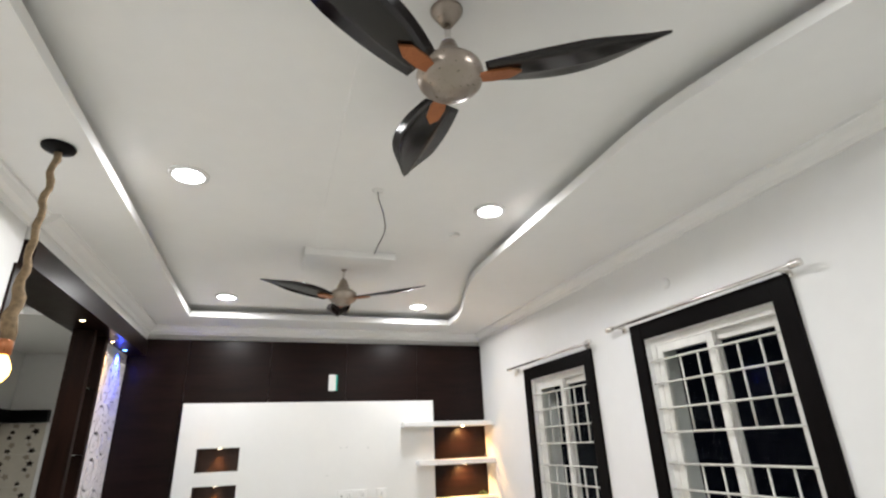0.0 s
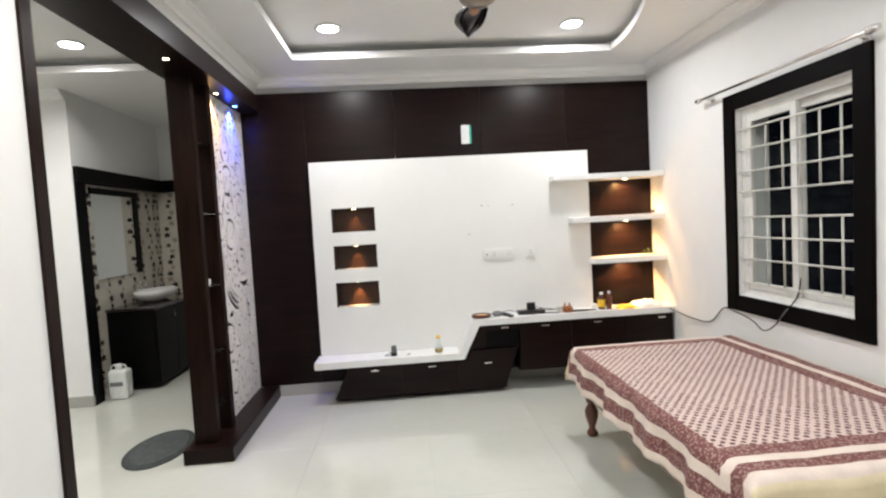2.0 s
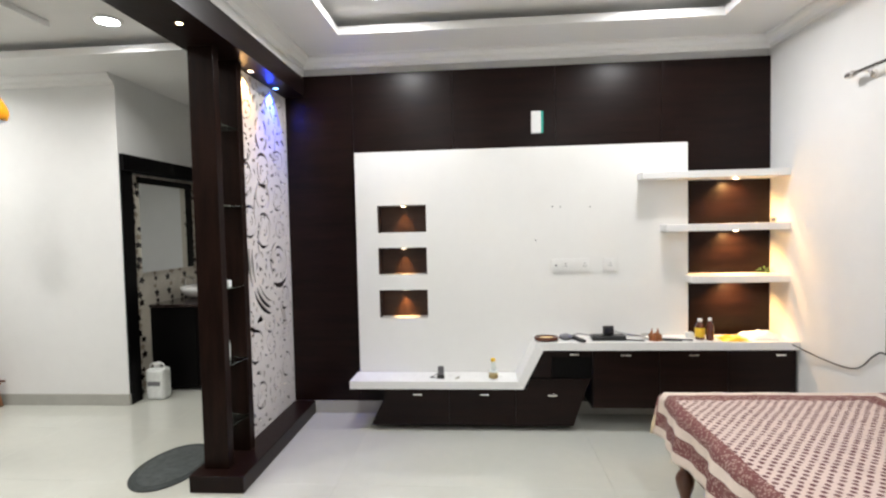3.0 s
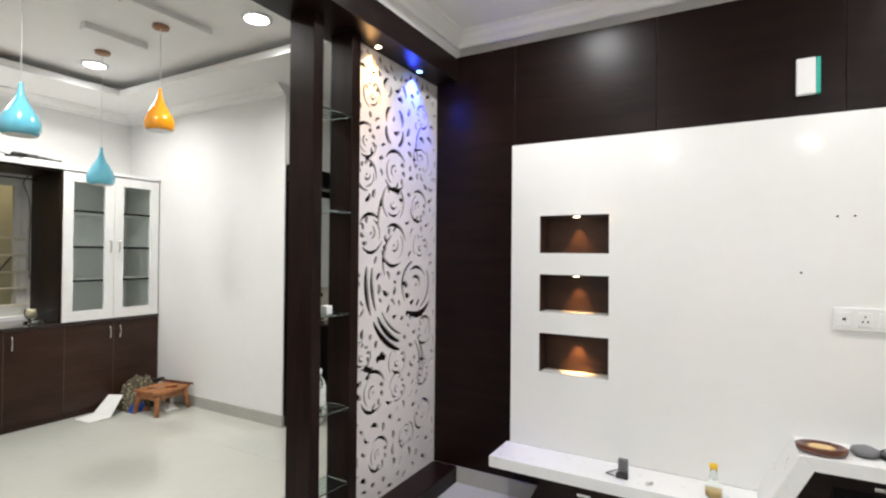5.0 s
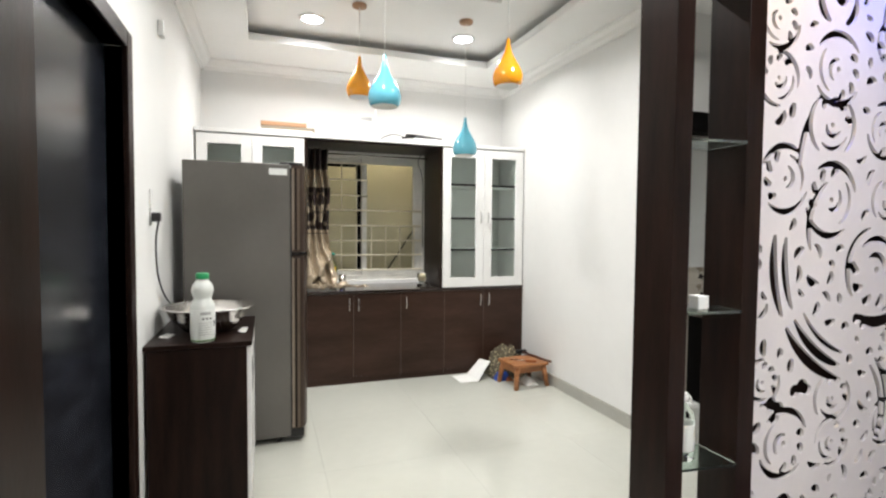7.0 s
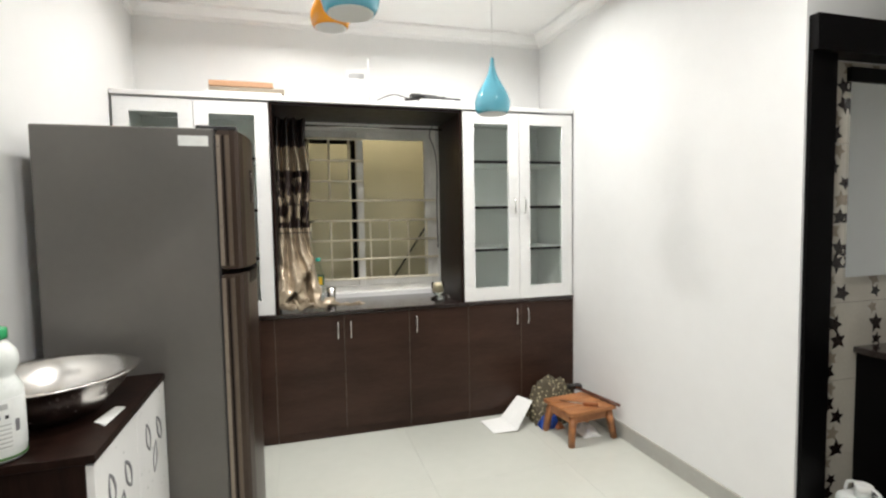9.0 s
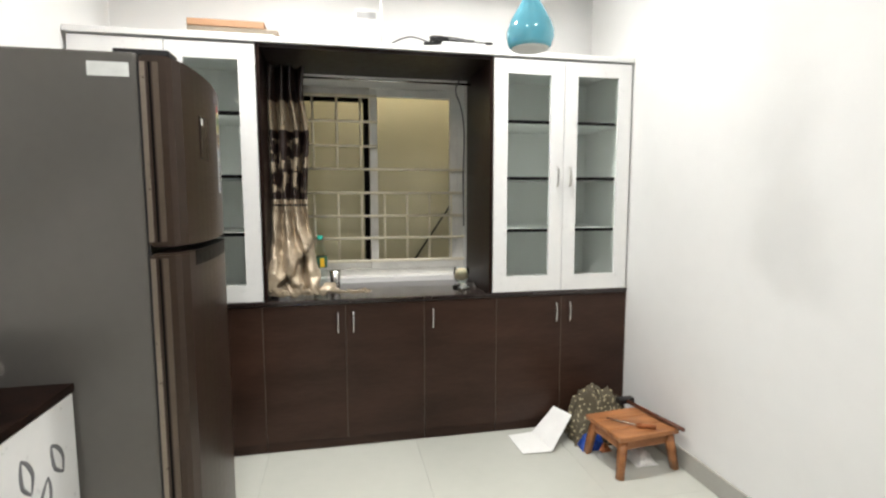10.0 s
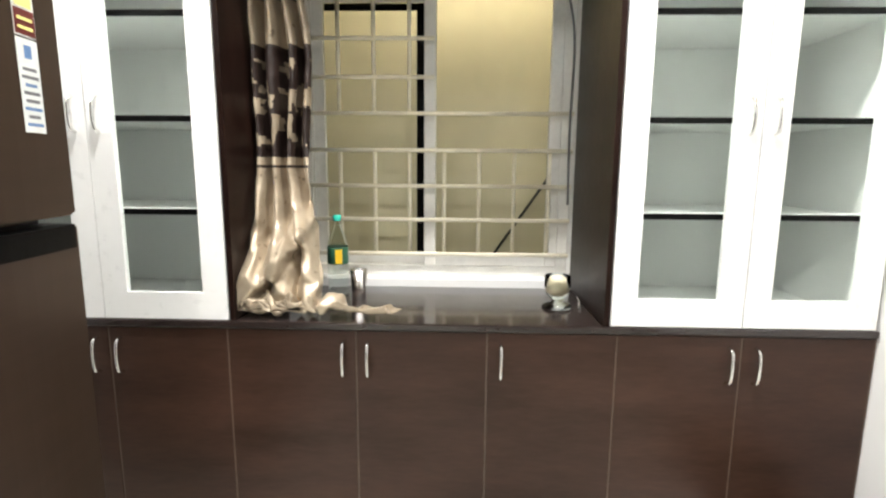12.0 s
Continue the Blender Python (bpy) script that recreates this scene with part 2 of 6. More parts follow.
RUBBER = material("dark_door_mat", (0.035, 0.042, 0.042), 0.9, vary=0.3, scale=25, bump=0.6, bump_scale=300)
ROPE = material("jute_rope", (0.22, 0.155, 0.09), 0.95, vary=0.35, scale=60, bump=0.8, bump_scale=300)
KHAKI = material("khaki_outer_wall", (0.60, 0.545, 0.40), 0.8, vary=0.12, scale=2.5, bump=0.2, bump_scale=60)
SATIN = material("beige_satin", (0.30, 0.235, 0.165), 0.3, 0.4, vary=0.1, scale=3, coat=0.1, second=(0.46, 0.385, 0.285))
BROWNSATIN = material("black_brown_satin", (0.02, 0.012, 0.010), 0.32, vary=0.3, scale=20)
PAPER = material("white_paper", (0.80, 0.80, 0.78), 0.7, vary=0.05, scale=8)
CLEAR = glassy("clear_plastic", (0.86, 0.93, 0.90), 0.08, True)
LABELW = material("bottle_label", (0.72, 0.74, 0.72), 0.4, vary=0.08, scale=30)
GREEN = material("green_plastic", (0.02, 0.28, 0.10), 0.35, vary=0.1, scale=20)
YELLOW = material("yellow_plastic", (0.80, 0.50, 0.03), 0.4, vary=0.1, scale=20)
AMBER = material("brown_glass", (0.10, 0.025, 0.01), 0.12, vary=0.1, scale=20, coat=0.5)
LEAF = material("plastic_leaf", (0.06, 0.15, 0.04), 0.5, vary=0.3, scale=40)
CABLE = material("black_cable", (0.02, 0.02, 0.02), 0.5, vary=0.2, scale=20)
GREYCABLE = material("grey_cable", (0.09, 0.09, 0.09), 0.5, vary=0.2, scale=20)
CAMO = spotted("patterned_bag_cloth", (0.085, 0.07, 0.043), (0.40, 0.345, 0.22), 42, 0.45, 0.8)
BLUEBAG = material("blue_plastic", (0.01, 0.05, 0.28), 0.35, vary=0.2, scale=20)
PLANK = material("pale_plank", (0.36, 0.20, 0.11), 0.6, vary=0.2, scale=5, stretch=(5, 1, 5), bump=0.15)
TEALINK = material("teal_plastic", (0.02, 0.42, 0.32), 0.4, vary=0.1, scale=20)
GREYINK = material("grey_print", (0.16, 0.16, 0.17), 0.5, vary=0.1, scale=20)
WICK = material("candle_wax", (0.72, 0.50, 0.22), 0.5, vary=0.1, scale=20)

# ---- the large structure ----
def pierced(x0, x1, y0, y1, z0, z1, holes, along):
    """A wall with openings (a0, a1, low, high) along x or y, as butted blocks."""
    rows, at = [], (x0 if along == "x" else y0)
    end = x1 if along == "x" else y1
    for a0, a1, low, high in sorted(holes) + [(end, end, 0, 0)]:
        for b0, b1, c0, c1 in ((at, a0, z0, z1), (a0, a1, z0, low), (a0, a1, high, z1)):
            if b1 - b0 > 0.001 and c1 - c0 > 0.001:
                rows.append((b0, b1, y0, y1, c0, c1) if along == "x" else (x0, x1, b0, b1, c0, c1))
        at = a1
    return boxes(*rows)


SOUTH, EAST, NORTH, WEST = -1.5, 2.3, 5.8, -5.27
DSOUTH, DNORTH, PNORTH = 2.95, 5.9, 7.56
WIN = [(1.86, 2.84, 0.91, 2.23), (3.575, 4.51, 0.88, 2.175)]
floor = structure("floor", boxes((WEST - 0.3, EAST + 0.3, SOUTH - 0.3, PNORTH + 0.3, -0.12, -0.011)), JOINT, "glossy off-white vitrified tile floor", "floor")
structure("wall_east", pierced(EAST, EAST + 0.24, SOUTH, NORTH + 0.2, 0, 3.1, WIN, "y"), PAINT, "white painted living room wall with two barred windows", "wall")
structure("wall_south", boxes((-1.56, EAST, SOUTH - 0.2, SOUTH, 0, 3.1)), PAINT, "plain white painted wall", "wall")
structure("wall_north", boxes((-1.56, EAST, NORTH, NORTH + 0.2, 0, 3.1)), PAINT, "wall behind the television panelling", "wall")
structure("wall_west", boxes((-1.56, -1.345, SOUTH, 3.022, 0, 3.1)), PAINT, "white painted wall ending at the dining opening", "wall")
structure("wall_dining_south", pierced(WEST, -1.56, DSOUTH - 0.2, DSOUTH, 0, 3.1, [(-2.65, -1.72, 0, 2.12)], "x"), PAINT, "white painted dining wall with a dark doorway", "wall")
structure("wall_dining_north", boxes((WEST, -3.0, DNORTH, DNORTH + 0.14, 0, 3.1)), PAINT, "bare white painted dining wall", "wall")
structure("wall_dining_west", pierced(WEST - 0.24, WEST, DSOUTH - 0.2, DNORTH + 0.14, 0, 3.1, [(3.87, 5.03, 0.868, 2.13)], "y"), PAINT, "white wall behind the crockery cabinets", "wall")
structure("wall_passage_west", boxes((-3.3, -3.06, DNORTH + 0.14, PNORTH + 0.2, 0, 3.1), (-3.06, -3.0, DNORTH + 0.14, PNORTH, 2.2, 3.1)), PAINT, "white wall above the wash basin recess", "wall")
structure("wall_passage_north", boxes((-3.06, -1.3, PNORTH, PNORTH + 0.2, 0, 3.1)), PAINT, "white wall at the end of the passage", "wall")
structure("wall_passage_east", boxes((-1.56, -1.3, NORTH + 0.2, PNORTH, 0, 3.1)), PAINT, "white passage wall", "wall")
structure("beam", boxes((-1.56, -1.3, 3.03, NORTH, 2.717, 3.1)), PAINT, "white beam above the dark opening surround", "beam")


def coffered(name, outer, inner, label):
    """A ceiling with a lowered border, a lit lip and a hidden recess round a raised panel."""
    bm = bmesh.new()
    x0, x1, y0, y1 = outer
    a = [bm.verts.new((x, y, CEIL)) for x, y in ((x0, y0), (x1, y0), (x1, y1), (x0, y1))]
    b = [bm.verts.new((x, y, CEIL)) for x, y in inner]
    edges = [bm.edges.new((l[k], l[(k + 1) % len(l)])) for l in (a, b) for k in range(len(l))]
    bmesh.ops.triangle_fill(bm, use_beauty=True, edges=edges)
    n = len(inner)
    mid = Vector((sum(p[0] for p in inner) / n, sum(p[1] for p in inner) / n))
    wide = []
    for k in range(n):
        d = (Vector(inner[(k + 1) % n]) - Vector(inner[k - 1])).normalized()
        out = Vector((d.y, -d.x))
        if out.dot(Vector(inner[k]) - mid) < 0:
            out = -out
        wide.append(Vector(inner[k]) + out * 0.2)
    loops = [b]
    for pts, z in ((inner, CEIL + 0.055), (wide, CEIL + 0.055), (wide, TOP)):
        loops.append([bm.verts.new((p[0], p[1], z)) for p in pts])
    for p, q in zip(loops, loops[1:]):
        for k in range(n):
            bm.faces.new((p[k], p[(k + 1) % n], q[(k + 1) % n], q[k]))
    top = [bm.verts.new((x, y, TOP)) for x, y in ((x0, y0), (x1, y0), (x1, y1), (x0, y1))]
    bm.faces.new(top)
    return structure(name, bm, CEILING, label, "ceiling")


def ease(t):
    t = min(1, max(0, t))
    return t * t * (3 - 2 * t)


wavy = [(1.4 + 0.35 * ease((abs(y - 2.55) - 0.9) / 1.7), y) for y in [-0.2 + 5.49 * k / 44 for k in range(45)]]
living_inner = [(-0.87 + 0.02 * k / 20, 5.29 - 5.49 * k / 20) for k in range(21)] + wavy
coffered("ceiling_living", (-1.36, EAST + 0.01, SOUTH - 0.01, NORTH + 0.01), living_inner, "white false ceiling with a wavy recessed tray")
dx0, dx1, dy0, dy1 = -4.6, -1.98, 3.37, 5.42
dining_inner = [(dx0 + (dx1 - dx0) * k / 8, dy0) for k in range(8)] + [(dx1, dy0 + (dy1 - dy0) * k / 8) for k in range(8)] + [(dx1 - (dx1 - dx0) * k / 8, dy1) for k in range(8)] + [(dx0, dy1 - (dy1 - dy0) * k / 8) for k in range(8)]
coffered("ceiling_dining", (WEST - 0.01, -1.55, DSOUTH - 0.01, DNORTH), dining_inner, "white false ceiling with a rectangular recessed tray")
structure("ceiling_passage", boxes((-3.44, -1.55, DNORTH, PNORTH, CEIL, CEIL + 0.1)), CEILING, "plain white passage ceiling", "ceiling")
structure("roof_slab", boxes((WEST - 0.3, EAST + 0.3, SOUTH - 0.3, PNORTH + 0.3, 3.1, 3.25)), CEILING, "concrete roof slab above the false ceiling", "roof")


def cornice(x0, y0, x1, y1, nx, ny):
    """A stepped plaster moulding along a wall line, on the side (nx, ny)."""
    prof = [(0, -0.085), (0.018, -0.085), (0.026, -0.06), (0.055, -0.045), (0.075, -0.02), (0.085, -0.018), (0.085, 0), (0, 0)]
    bm = bmesh.new()
    ends = [[bm.verts.new((x + nx * d, y + ny * d, CEIL + h)) for d, h in prof] for x, y in ((x0, y0), (x1, y1))]
    for k in range(len(prof)):
        j = (k + 1) % len(prof)
        bm.faces.new((ends[0][k], ends[0][j], ends[1][j], ends[1][k]))
    bm.faces.new(ends[0])
    bm.faces.new(list(reversed(ends[1])))
    return structure("cornice_trim", bm, CEILING, "white plaster cornice", "trim")


cornice(EAST, SOUTH, EAST, NORTH - 0.04, -1, 0)
cornice(-1.3, NORTH - 0.04, EAST, NORTH - 0.04, 0, -1)
cornice(-1.3, 3.03, -1.3, NORTH - 0.04, 1, 0)
cornice(-1.345, SOUTH, -1.345, 3.03, 1, 0)
cornice(WEST, DSOUTH, WEST, DNORTH, 1, 0)
cornice(WEST, DNORTH, -3.0, DNORTH, 0, -1)
cornice(WEST, DSOUTH, -1.56, DSOUTH, 0, 1)
for n, r in (("baseboard", (-4.76, -3.0, DNORTH - 0.012, DNORTH, 0, 0.1)), ("baseboard", (-3.0, -2.988, DNORTH - 0.012, DNORTH + 0.02, 0, 0.1)),
             ("baseboard", (-1.3, EAST, NORTH - 0.05, NORTH - 0.001, 0, 0.1)), ("baseboard", (EAST - 0.012, EAST, SOUTH, NORTH - 0.05, 0, 0.1)),
             ("baseboard", (-3.03, -2.5, DSOUTH, DSOUTH + 0.012, 0, 0.1)), ("baseboard", (-1.345, -1.333, SOUTH, 2.985, 0, 0.1)),
             ("baseboard", (-1.572, -1.56, NORTH, PNORTH, 0, 0.1))):
    structure(n, boxes(r, bev=0.003), SKIRT, "grey tile skirting along the wall", "baseboard")
structure("opening_trim", boxes((-1.568, -1.333, 3.022, 3.042, 0, 2.57), (-1.345, -1.332, 2.985, 3.022, 0, 2.57)), WENGE_V, "dark wenge trim on the end of the wall", "trim")
structure("opening_header", boxes((-1.6, -1.285, 3.032, NORTH - 0.045, 2.57, 2.715)), WENGE, "dark wenge boxed header over the dining opening", "trim")

# outside the windows
OUT = WEST - 0.55              # face of the neighbouring wall
structure("backdrop_outer_wall", boxes((OUT - 0.15, OUT, 2.2, 7.0, 0, 3.4)), KHAKI, "khaki plastered neighbouring wall outside the window", "wall")
structure("ground_outside", boxes((-9, 6, -5, 11, -0.4, -0.13)), KHAKI, "dark ground outside the house", "ground")


# ---- windows and doors ----
def window(name, x, y0, y1, z0, z1, side, bar_mat, label, cols, rows_z, slide, skip=False, dep=0.0):
    """A sliding plastic window with an iron grille in a wall across x; side is +1 when the outside lies toward +x."""
    w = thing(name, (x, (y0 + y1) / 2, z0), label, "window", kind="structure")
    s = side
    def bx_(n, a0, a1, b0, b1, c0, c1, mat, bev=0.003):
        lo, hi = sorted((x + s * (a0 + dep), x + s * (a1 + dep)))
        return part(n, boxes((lo, hi, b0, b1, c0, c1), bev=bev), mat, w)
    f = 0.045
    bx_("window_frame", 0.09, 0.17, y0, y0 + f, z0, z1, UPVC)
    bx_("window_frame", 0.09, 0.17, y1 - f, y1, z0, z1, UPVC)
    bx_("window_frame", 0.09, 0.17, y0 + f, y1 - f, z0, z0 + f, UPVC)
    bx_("window_frame", 0.09, 0.17, y0 + f, y1 - f, z1 - f, z1, UPVC)
    mid = y0 + (y1 - y0) * slide
    for a, b, d in ((y0 + f, mid + 0.025, 0.13 + dep), (mid - 0.025, y1 - f, 0.095 + dep)):
        t = 0.05
        rows = ((x + s * d, x + s * (d + 0.03), a, a + t, z0 + f, z1 - f), (x + s * d, x + s * (d + 0.03), b - t, b, z0 + f, z1 - f),
                (x + s * d, x + s * (d + 0.03), a + t, b - t, z0 + f, z0 + f + t), (x + s * d, x + s * (d + 0.03), a + t, b - t, z1 - f - t, z1 - f))
        rows = [(min(r[0], r[1]), max(r[0], r[1]), *r[2:]) for r in rows]
        sash = part("sash", boxes(*rows, bev=0.003), UPVC, w)
        pane = part("pane", boxes((min(x + s * (d + 0.012), x + s * (d + 0.017)), max(x + s * (d + 0.012), x + s * (d + 0.017)), a + t - 0.004, b - t + 0.004, z0 + f + t - 0.004, z1 - f - t + 0.004)), PANE, sash)
        pane.visible_shadow = False
    gx = x + s * (0.055 + 0.75 * dep)
    half = len(rows_z) // 2
    if skip:
        # dark strips behind the first pane, along its inner side and its top
        bx_("dark_strip", 0.161, 0.169, mid - 0.062, mid - 0.026, z0 + 0.095, z1 - 0.095, TRIM)
        bx_("dark_strip", 0.161, 0.169, y0 + 0.095, mid - 0.062, z1 - 0.125, z1 - 0.095, TRIM)
    for z in rows_z:
        part("grille_bar", tube(bmesh.new(), [(gx, y0 + 0.002, z), (gx, mid + 0.02 if skip and z > 1.5 and z != rows_z[half] else y1 - 0.002, z)], 0.009 if skip else 0.0065, 6), bar_mat, w)
    for k in range(cols):
        y = y0 + 0.025 + 0.149 * k if skip else y1 - 0.11 - 0.143 * k
        for i, (zl, zh) in enumerate(((rows_z[0], rows_z[half - 1]), (rows_z[half], rows_z[-1]))):
            if skip and i == 1 and y > mid:
                continue
            part("grille_bar", tube(bmesh.new(), [(gx + s * 0.012, y, zl), (gx + s * 0.012, y, zh)], 0.0085 if skip else 0.0065, 6), bar_mat, w)
    return w


def surround(y0, y1, z0, z1, label):
    t = thing("window_surround", (EAST, (y0 + y1) / 2, z0), label, "window trim", "dark window surrounds", "structure")
    d = 0.11
    for r in ((EAST - 0.022, EAST, y0, y0 + d, z0, z1), (EAST - 0.022, EAST, y1 - d, y1, z0, z1),
              (EAST - 0.02, EAST, y0 + d, y1 - d, z0, z0 + d), (EAST - 0.02, EAST, y0 + d, y1 - d, z1 - d, z1)):
        part("trim_board", boxes(r, bev=0.003), TRIM, t)
    return t


surround(1.745, 2.955, 0.79, 2.345, "dark wenge window surround on the white wall")
surround(3.46, 4.625, 0.765, 2.29, "dark wenge window surround on the white wall")
for n, (a, b, c, d) in zip(("window_1", "window_2"), WIN):
    h = d - c
    window(n, EAST, a, b, c, d, 1, BARS, "white sliding window with painted iron grille, night outside", 6, [c + h * k for k in (0.07, 0.2, 0.317, 0.424, 0.56, 0.667, 0.784, 0.892)], 0.5, dep=-0.055)
window("window_3", WEST, 3.87, 5.03, 0.868, 2.13, -1, CREAMBAR, "white sliding window with cream iron grille and khaki wall outside", 8, [0.97, 1.12, 1.265, 1.415, 1.567, 1.713, 1.867, 2.028], 0.48, True)


def curtain_rod(y0, y1, z, label):
    rod = thing("curtain_rod", (EAST - 0.06, (y0 + y1) / 2, z), label, "curtain rod", "curtain rods")
    part("pole", tube(bmesh.new(), [(EAST - 0.06, y0, z), (EAST - 0.06, y1, z)], 0.011, 10), STEEL, rod)
    for y in (y0, y1):
        bm = lathe(bmesh.new(), [(0.012, -0.03), (0.02, -0.026), (0.022, -0.01), (0.016, 0), (0.021, 0.012), (0.017, 0.03), (0.006, 0.036)], (0, 0, 0), 14, pose(EAST - 0.06, y, z, 90 if y == y0 else -90))
        part("finial", bm, STEEL, rod)
    for y in (y0 + 0.09, y1 - 0.09):
        bm = tube(bmesh.new(), [(EAST, y, z - 0.02), (EAST - 0.06, y, z)], 0.008, 8)
        lathe(bm, [(0.024, 0), (0.024, 0.006), (0.012, 0.01)], (0, 0, 0), 14, pose(EAST, y, z - 0.02, 0, -90))
        part("bracket", bm, STEEL, rod)


curtain_rod(1.66, 3.12, 2.36, "grey metal curtain rod above the window, no curtain")
curtain_rod(3.41, 4.85, 2.325, "grey metal curtain rod above the window, no curtain")


def door(name, x0, x1, y, z1, label, facing):
    d = thing(name, ((x0 + x1) / 2, y, 0), label, "door", kind="structure")
    for r in ((x0 - 0.08, x0, z1 + 0.07), (x1, x1 + 0.08, z1 + 0.07)):
        part("jamb", boxes((r[0], r[1], y - 0.12, y + 0.02, 0, r[2]), bev=0.004), WENGE_V, d)
    part("lintel", boxes((x0, x1, y - 0.12, y + 0.02, z1, z1 + 0.07), bev=0.004), WENGE, d)
    part("leaf", boxes((x0 + 0.004, x1 - 0.004, y - 0.1, y - 0.06, 0.008, z1 - 0.004), bev=0.003), DOORLEAF, d)
    return d


DOORLEAF = material("blue_black_veneer", (0.007, 0.008, 0.012), 0.22, vary=0.5, scale=2.2, stretch=(2, 2, 9), second=(0.014, 0.016, 0.022))
door("door_1", -2.65, -1.72, DSOUTH, 2.12, "closed blue-black door in a dark wenge frame", 1)

# ---- living room: television wall ----
PANEL = NORTH - 0.04            # face of the dark panelling
panelling = thing("wall_panelling", (0.5, PANEL, 0), "dark wenge laminate panelling over the whole television wall", "wall panel")
edges = [-1.45, -0.9, -0.1, 0.7, 1.5, EAST - 0.002]
for a, b in zip(edges, edges[1:]):
    part("board", boxes((a + 0.001, b - 0.001, PANEL, NORTH, 0.1, 2.735), bev=0.0015), WENGE, panelling)

tv_panel = thing("television_backboard", (0.38, PANEL, 0.4), "glossy white television back panel with three lit niches", "wall panel")
PF, X0, X1, N0, N1 = 5.635, -0.865, 1.645, -0.695, -0.315
NZ = [(1.47, 1.68), (1.14, 1.35), (0.8, 1.02)]
rows = [(X0, N0, PF, PANEL, 0.376, 2.095), (N1, X1, PF, PANEL, 0.376, 2.095)]
for lo, hi in ((0.376, NZ[2][0]), (NZ[2][1], NZ[1][0]), (NZ[1][1], NZ[0][0]), (NZ[0][1], 2.095)):
    rows.append((N0, N1, PF, PANEL, lo, hi))
for r in rows:
    part("panel_board", boxes(r), GLOSS, tv_panel)
for lo, hi in NZ:
    niche = part("niche", boxes((N0, N1, PANEL - 0.006, PANEL - 0.001, lo, hi), (N0, N0 + 0.004, PF + 0.004, PANEL - 0.006, lo, hi), (N1 - 0.004, N1, PF + 0.004, PANEL - 0.006, lo, hi),
                                (N0 + 0.004, N1 - 0.004, PF + 0.004, PANEL - 0.006, hi - 0.004, hi)), BROWN, tv_panel, "dark brown lined niche")
    part("niche_light", turned([(0.014, 0), (0.017, 0.002), (0.017, 0.006)], (-0.5, 5.69, hi - 0.0095), 16), LENS_WARM, niche)
for dx_, dz_ in ((0.65, 1.64), (0.71, 1.64), (0.93, 1.635), (0.52, 1.39)):
    part("drill_hole", lathe(bmesh.new(), [(0.005, 0), (0.005, 0.002)], (0, 0, 0), 10, pose(dx_, PF + 0.001, dz_, 90)), PLASTIC, tv_panel)


def wall_shelf(x0, x1, z, label):
    s = thing("wall_shelf", ((x0 + x1) / 2, PF, z), label, "shelf", "staggered wall shelves")
    bm = bmesh.new()
    box(bm, x0, X1 - 0.001, 5.5, PF - 0.001, z - 0.05, z, 0.003)
    box(bm, X1, x1, 5.5, PANEL - 0.001, z - 0.05, z, 0.003)
    part("board", bm, WHITE, s)
    part("shelf_light", turned([(0.014, 0), (0.017, 0.003), (0.017, 0.008)], (1.99, 5.64, z - 0.058), 16), LENS_WARM, s)


wall_shelf(1.28, EAST - 0.004, 1.868, "long white floating shelf with a small warm light below")
wall_shelf(1.44, EAST - 0.004, 1.485, "white floating shelf with a small warm light below")
wall_shelf(1.62, EAST - 0.004, 1.108, "short white floating shelf with a small warm light below")

# television cabinet under the panel
tvc = thing("television_cabinet", (0.6, 5.4, 0.08), "wall-hung dark television cabinet with slanted ends and chrome pulls", "cabinet")
F = 5.4
part("lower_body", front(bmesh.new(), [(-0.6, 0.312), (-0.735, 0.04), (0.755, 0.04), (0.845, 0.312)], F + 0.02, PANEL - 0.002), WENGE, tvc)
part("upper_body", front(bmesh.new(), [(0.4, 0.316), (0.846, 0.316), (0.885, 0.4), (0.885, 0.17), (2.285, 0.17), (2.285, 0.597), (0.53, 0.597)], F + 0.022, PANEL - 0.003), BLACK, tvc)


def drawer(pts, px, pz):
    d = part("drawer_front", front(bmesh.new(), pts, F, F + 0.019), WENGE, tvc)
    pull = bmesh.new()
    box(pull, px - 0.034, px + 0.034, F - 0.014, F - 0.001, pz - 0.007, pz + 0.007, 0.003)
    part("pull", pull, CHROME, d, "small chrome pull")


drawer([(-0.6, 0.31), (-0.73, 0.045), (-0.15, 0.045), (-0.15, 0.31)], -0.38, 0.275)
drawer([(-0.144, 0.31), (-0.144, 0.045), (0.33, 0.045), (0.33, 0.31)], 0.11, 0.275)
drawer([(0.336, 0.31), (0.336, 0.045), (0.75, 0.045), (0.84, 0.31), (0.875, 0.385), (0.45, 0.385), (0.415, 0.312)], 0.6, 0.27)
drawer([(0.497, 0.51), (0.46, 0.4), (0.595, 0.4), (0.595, 0.548), (0.885, 0.548), (0.885, 0.59), (0.533, 0.59)], 0.76, 0.569)
part("open_slot", boxes((0.6, 0.88, F + 0.012, F + 0.0215, 0.4, 0.546)), BLACK, tvc, "open black slot")
for a, b in ((0.891, 1.35), (1.356, 1.82), (1.826, 2.28)):
    drawer([(a, 0.176), (b, 0.176), (b, 0.59), (a, 0.59)][::-1], (a + b) / 2 + (0.12 if b > 2 else 0.0), 0.562)
ledge = thing("ledge", (0.6, 5.5, 0.315), "white stepped ledge running along the television cabinet", "ledge")
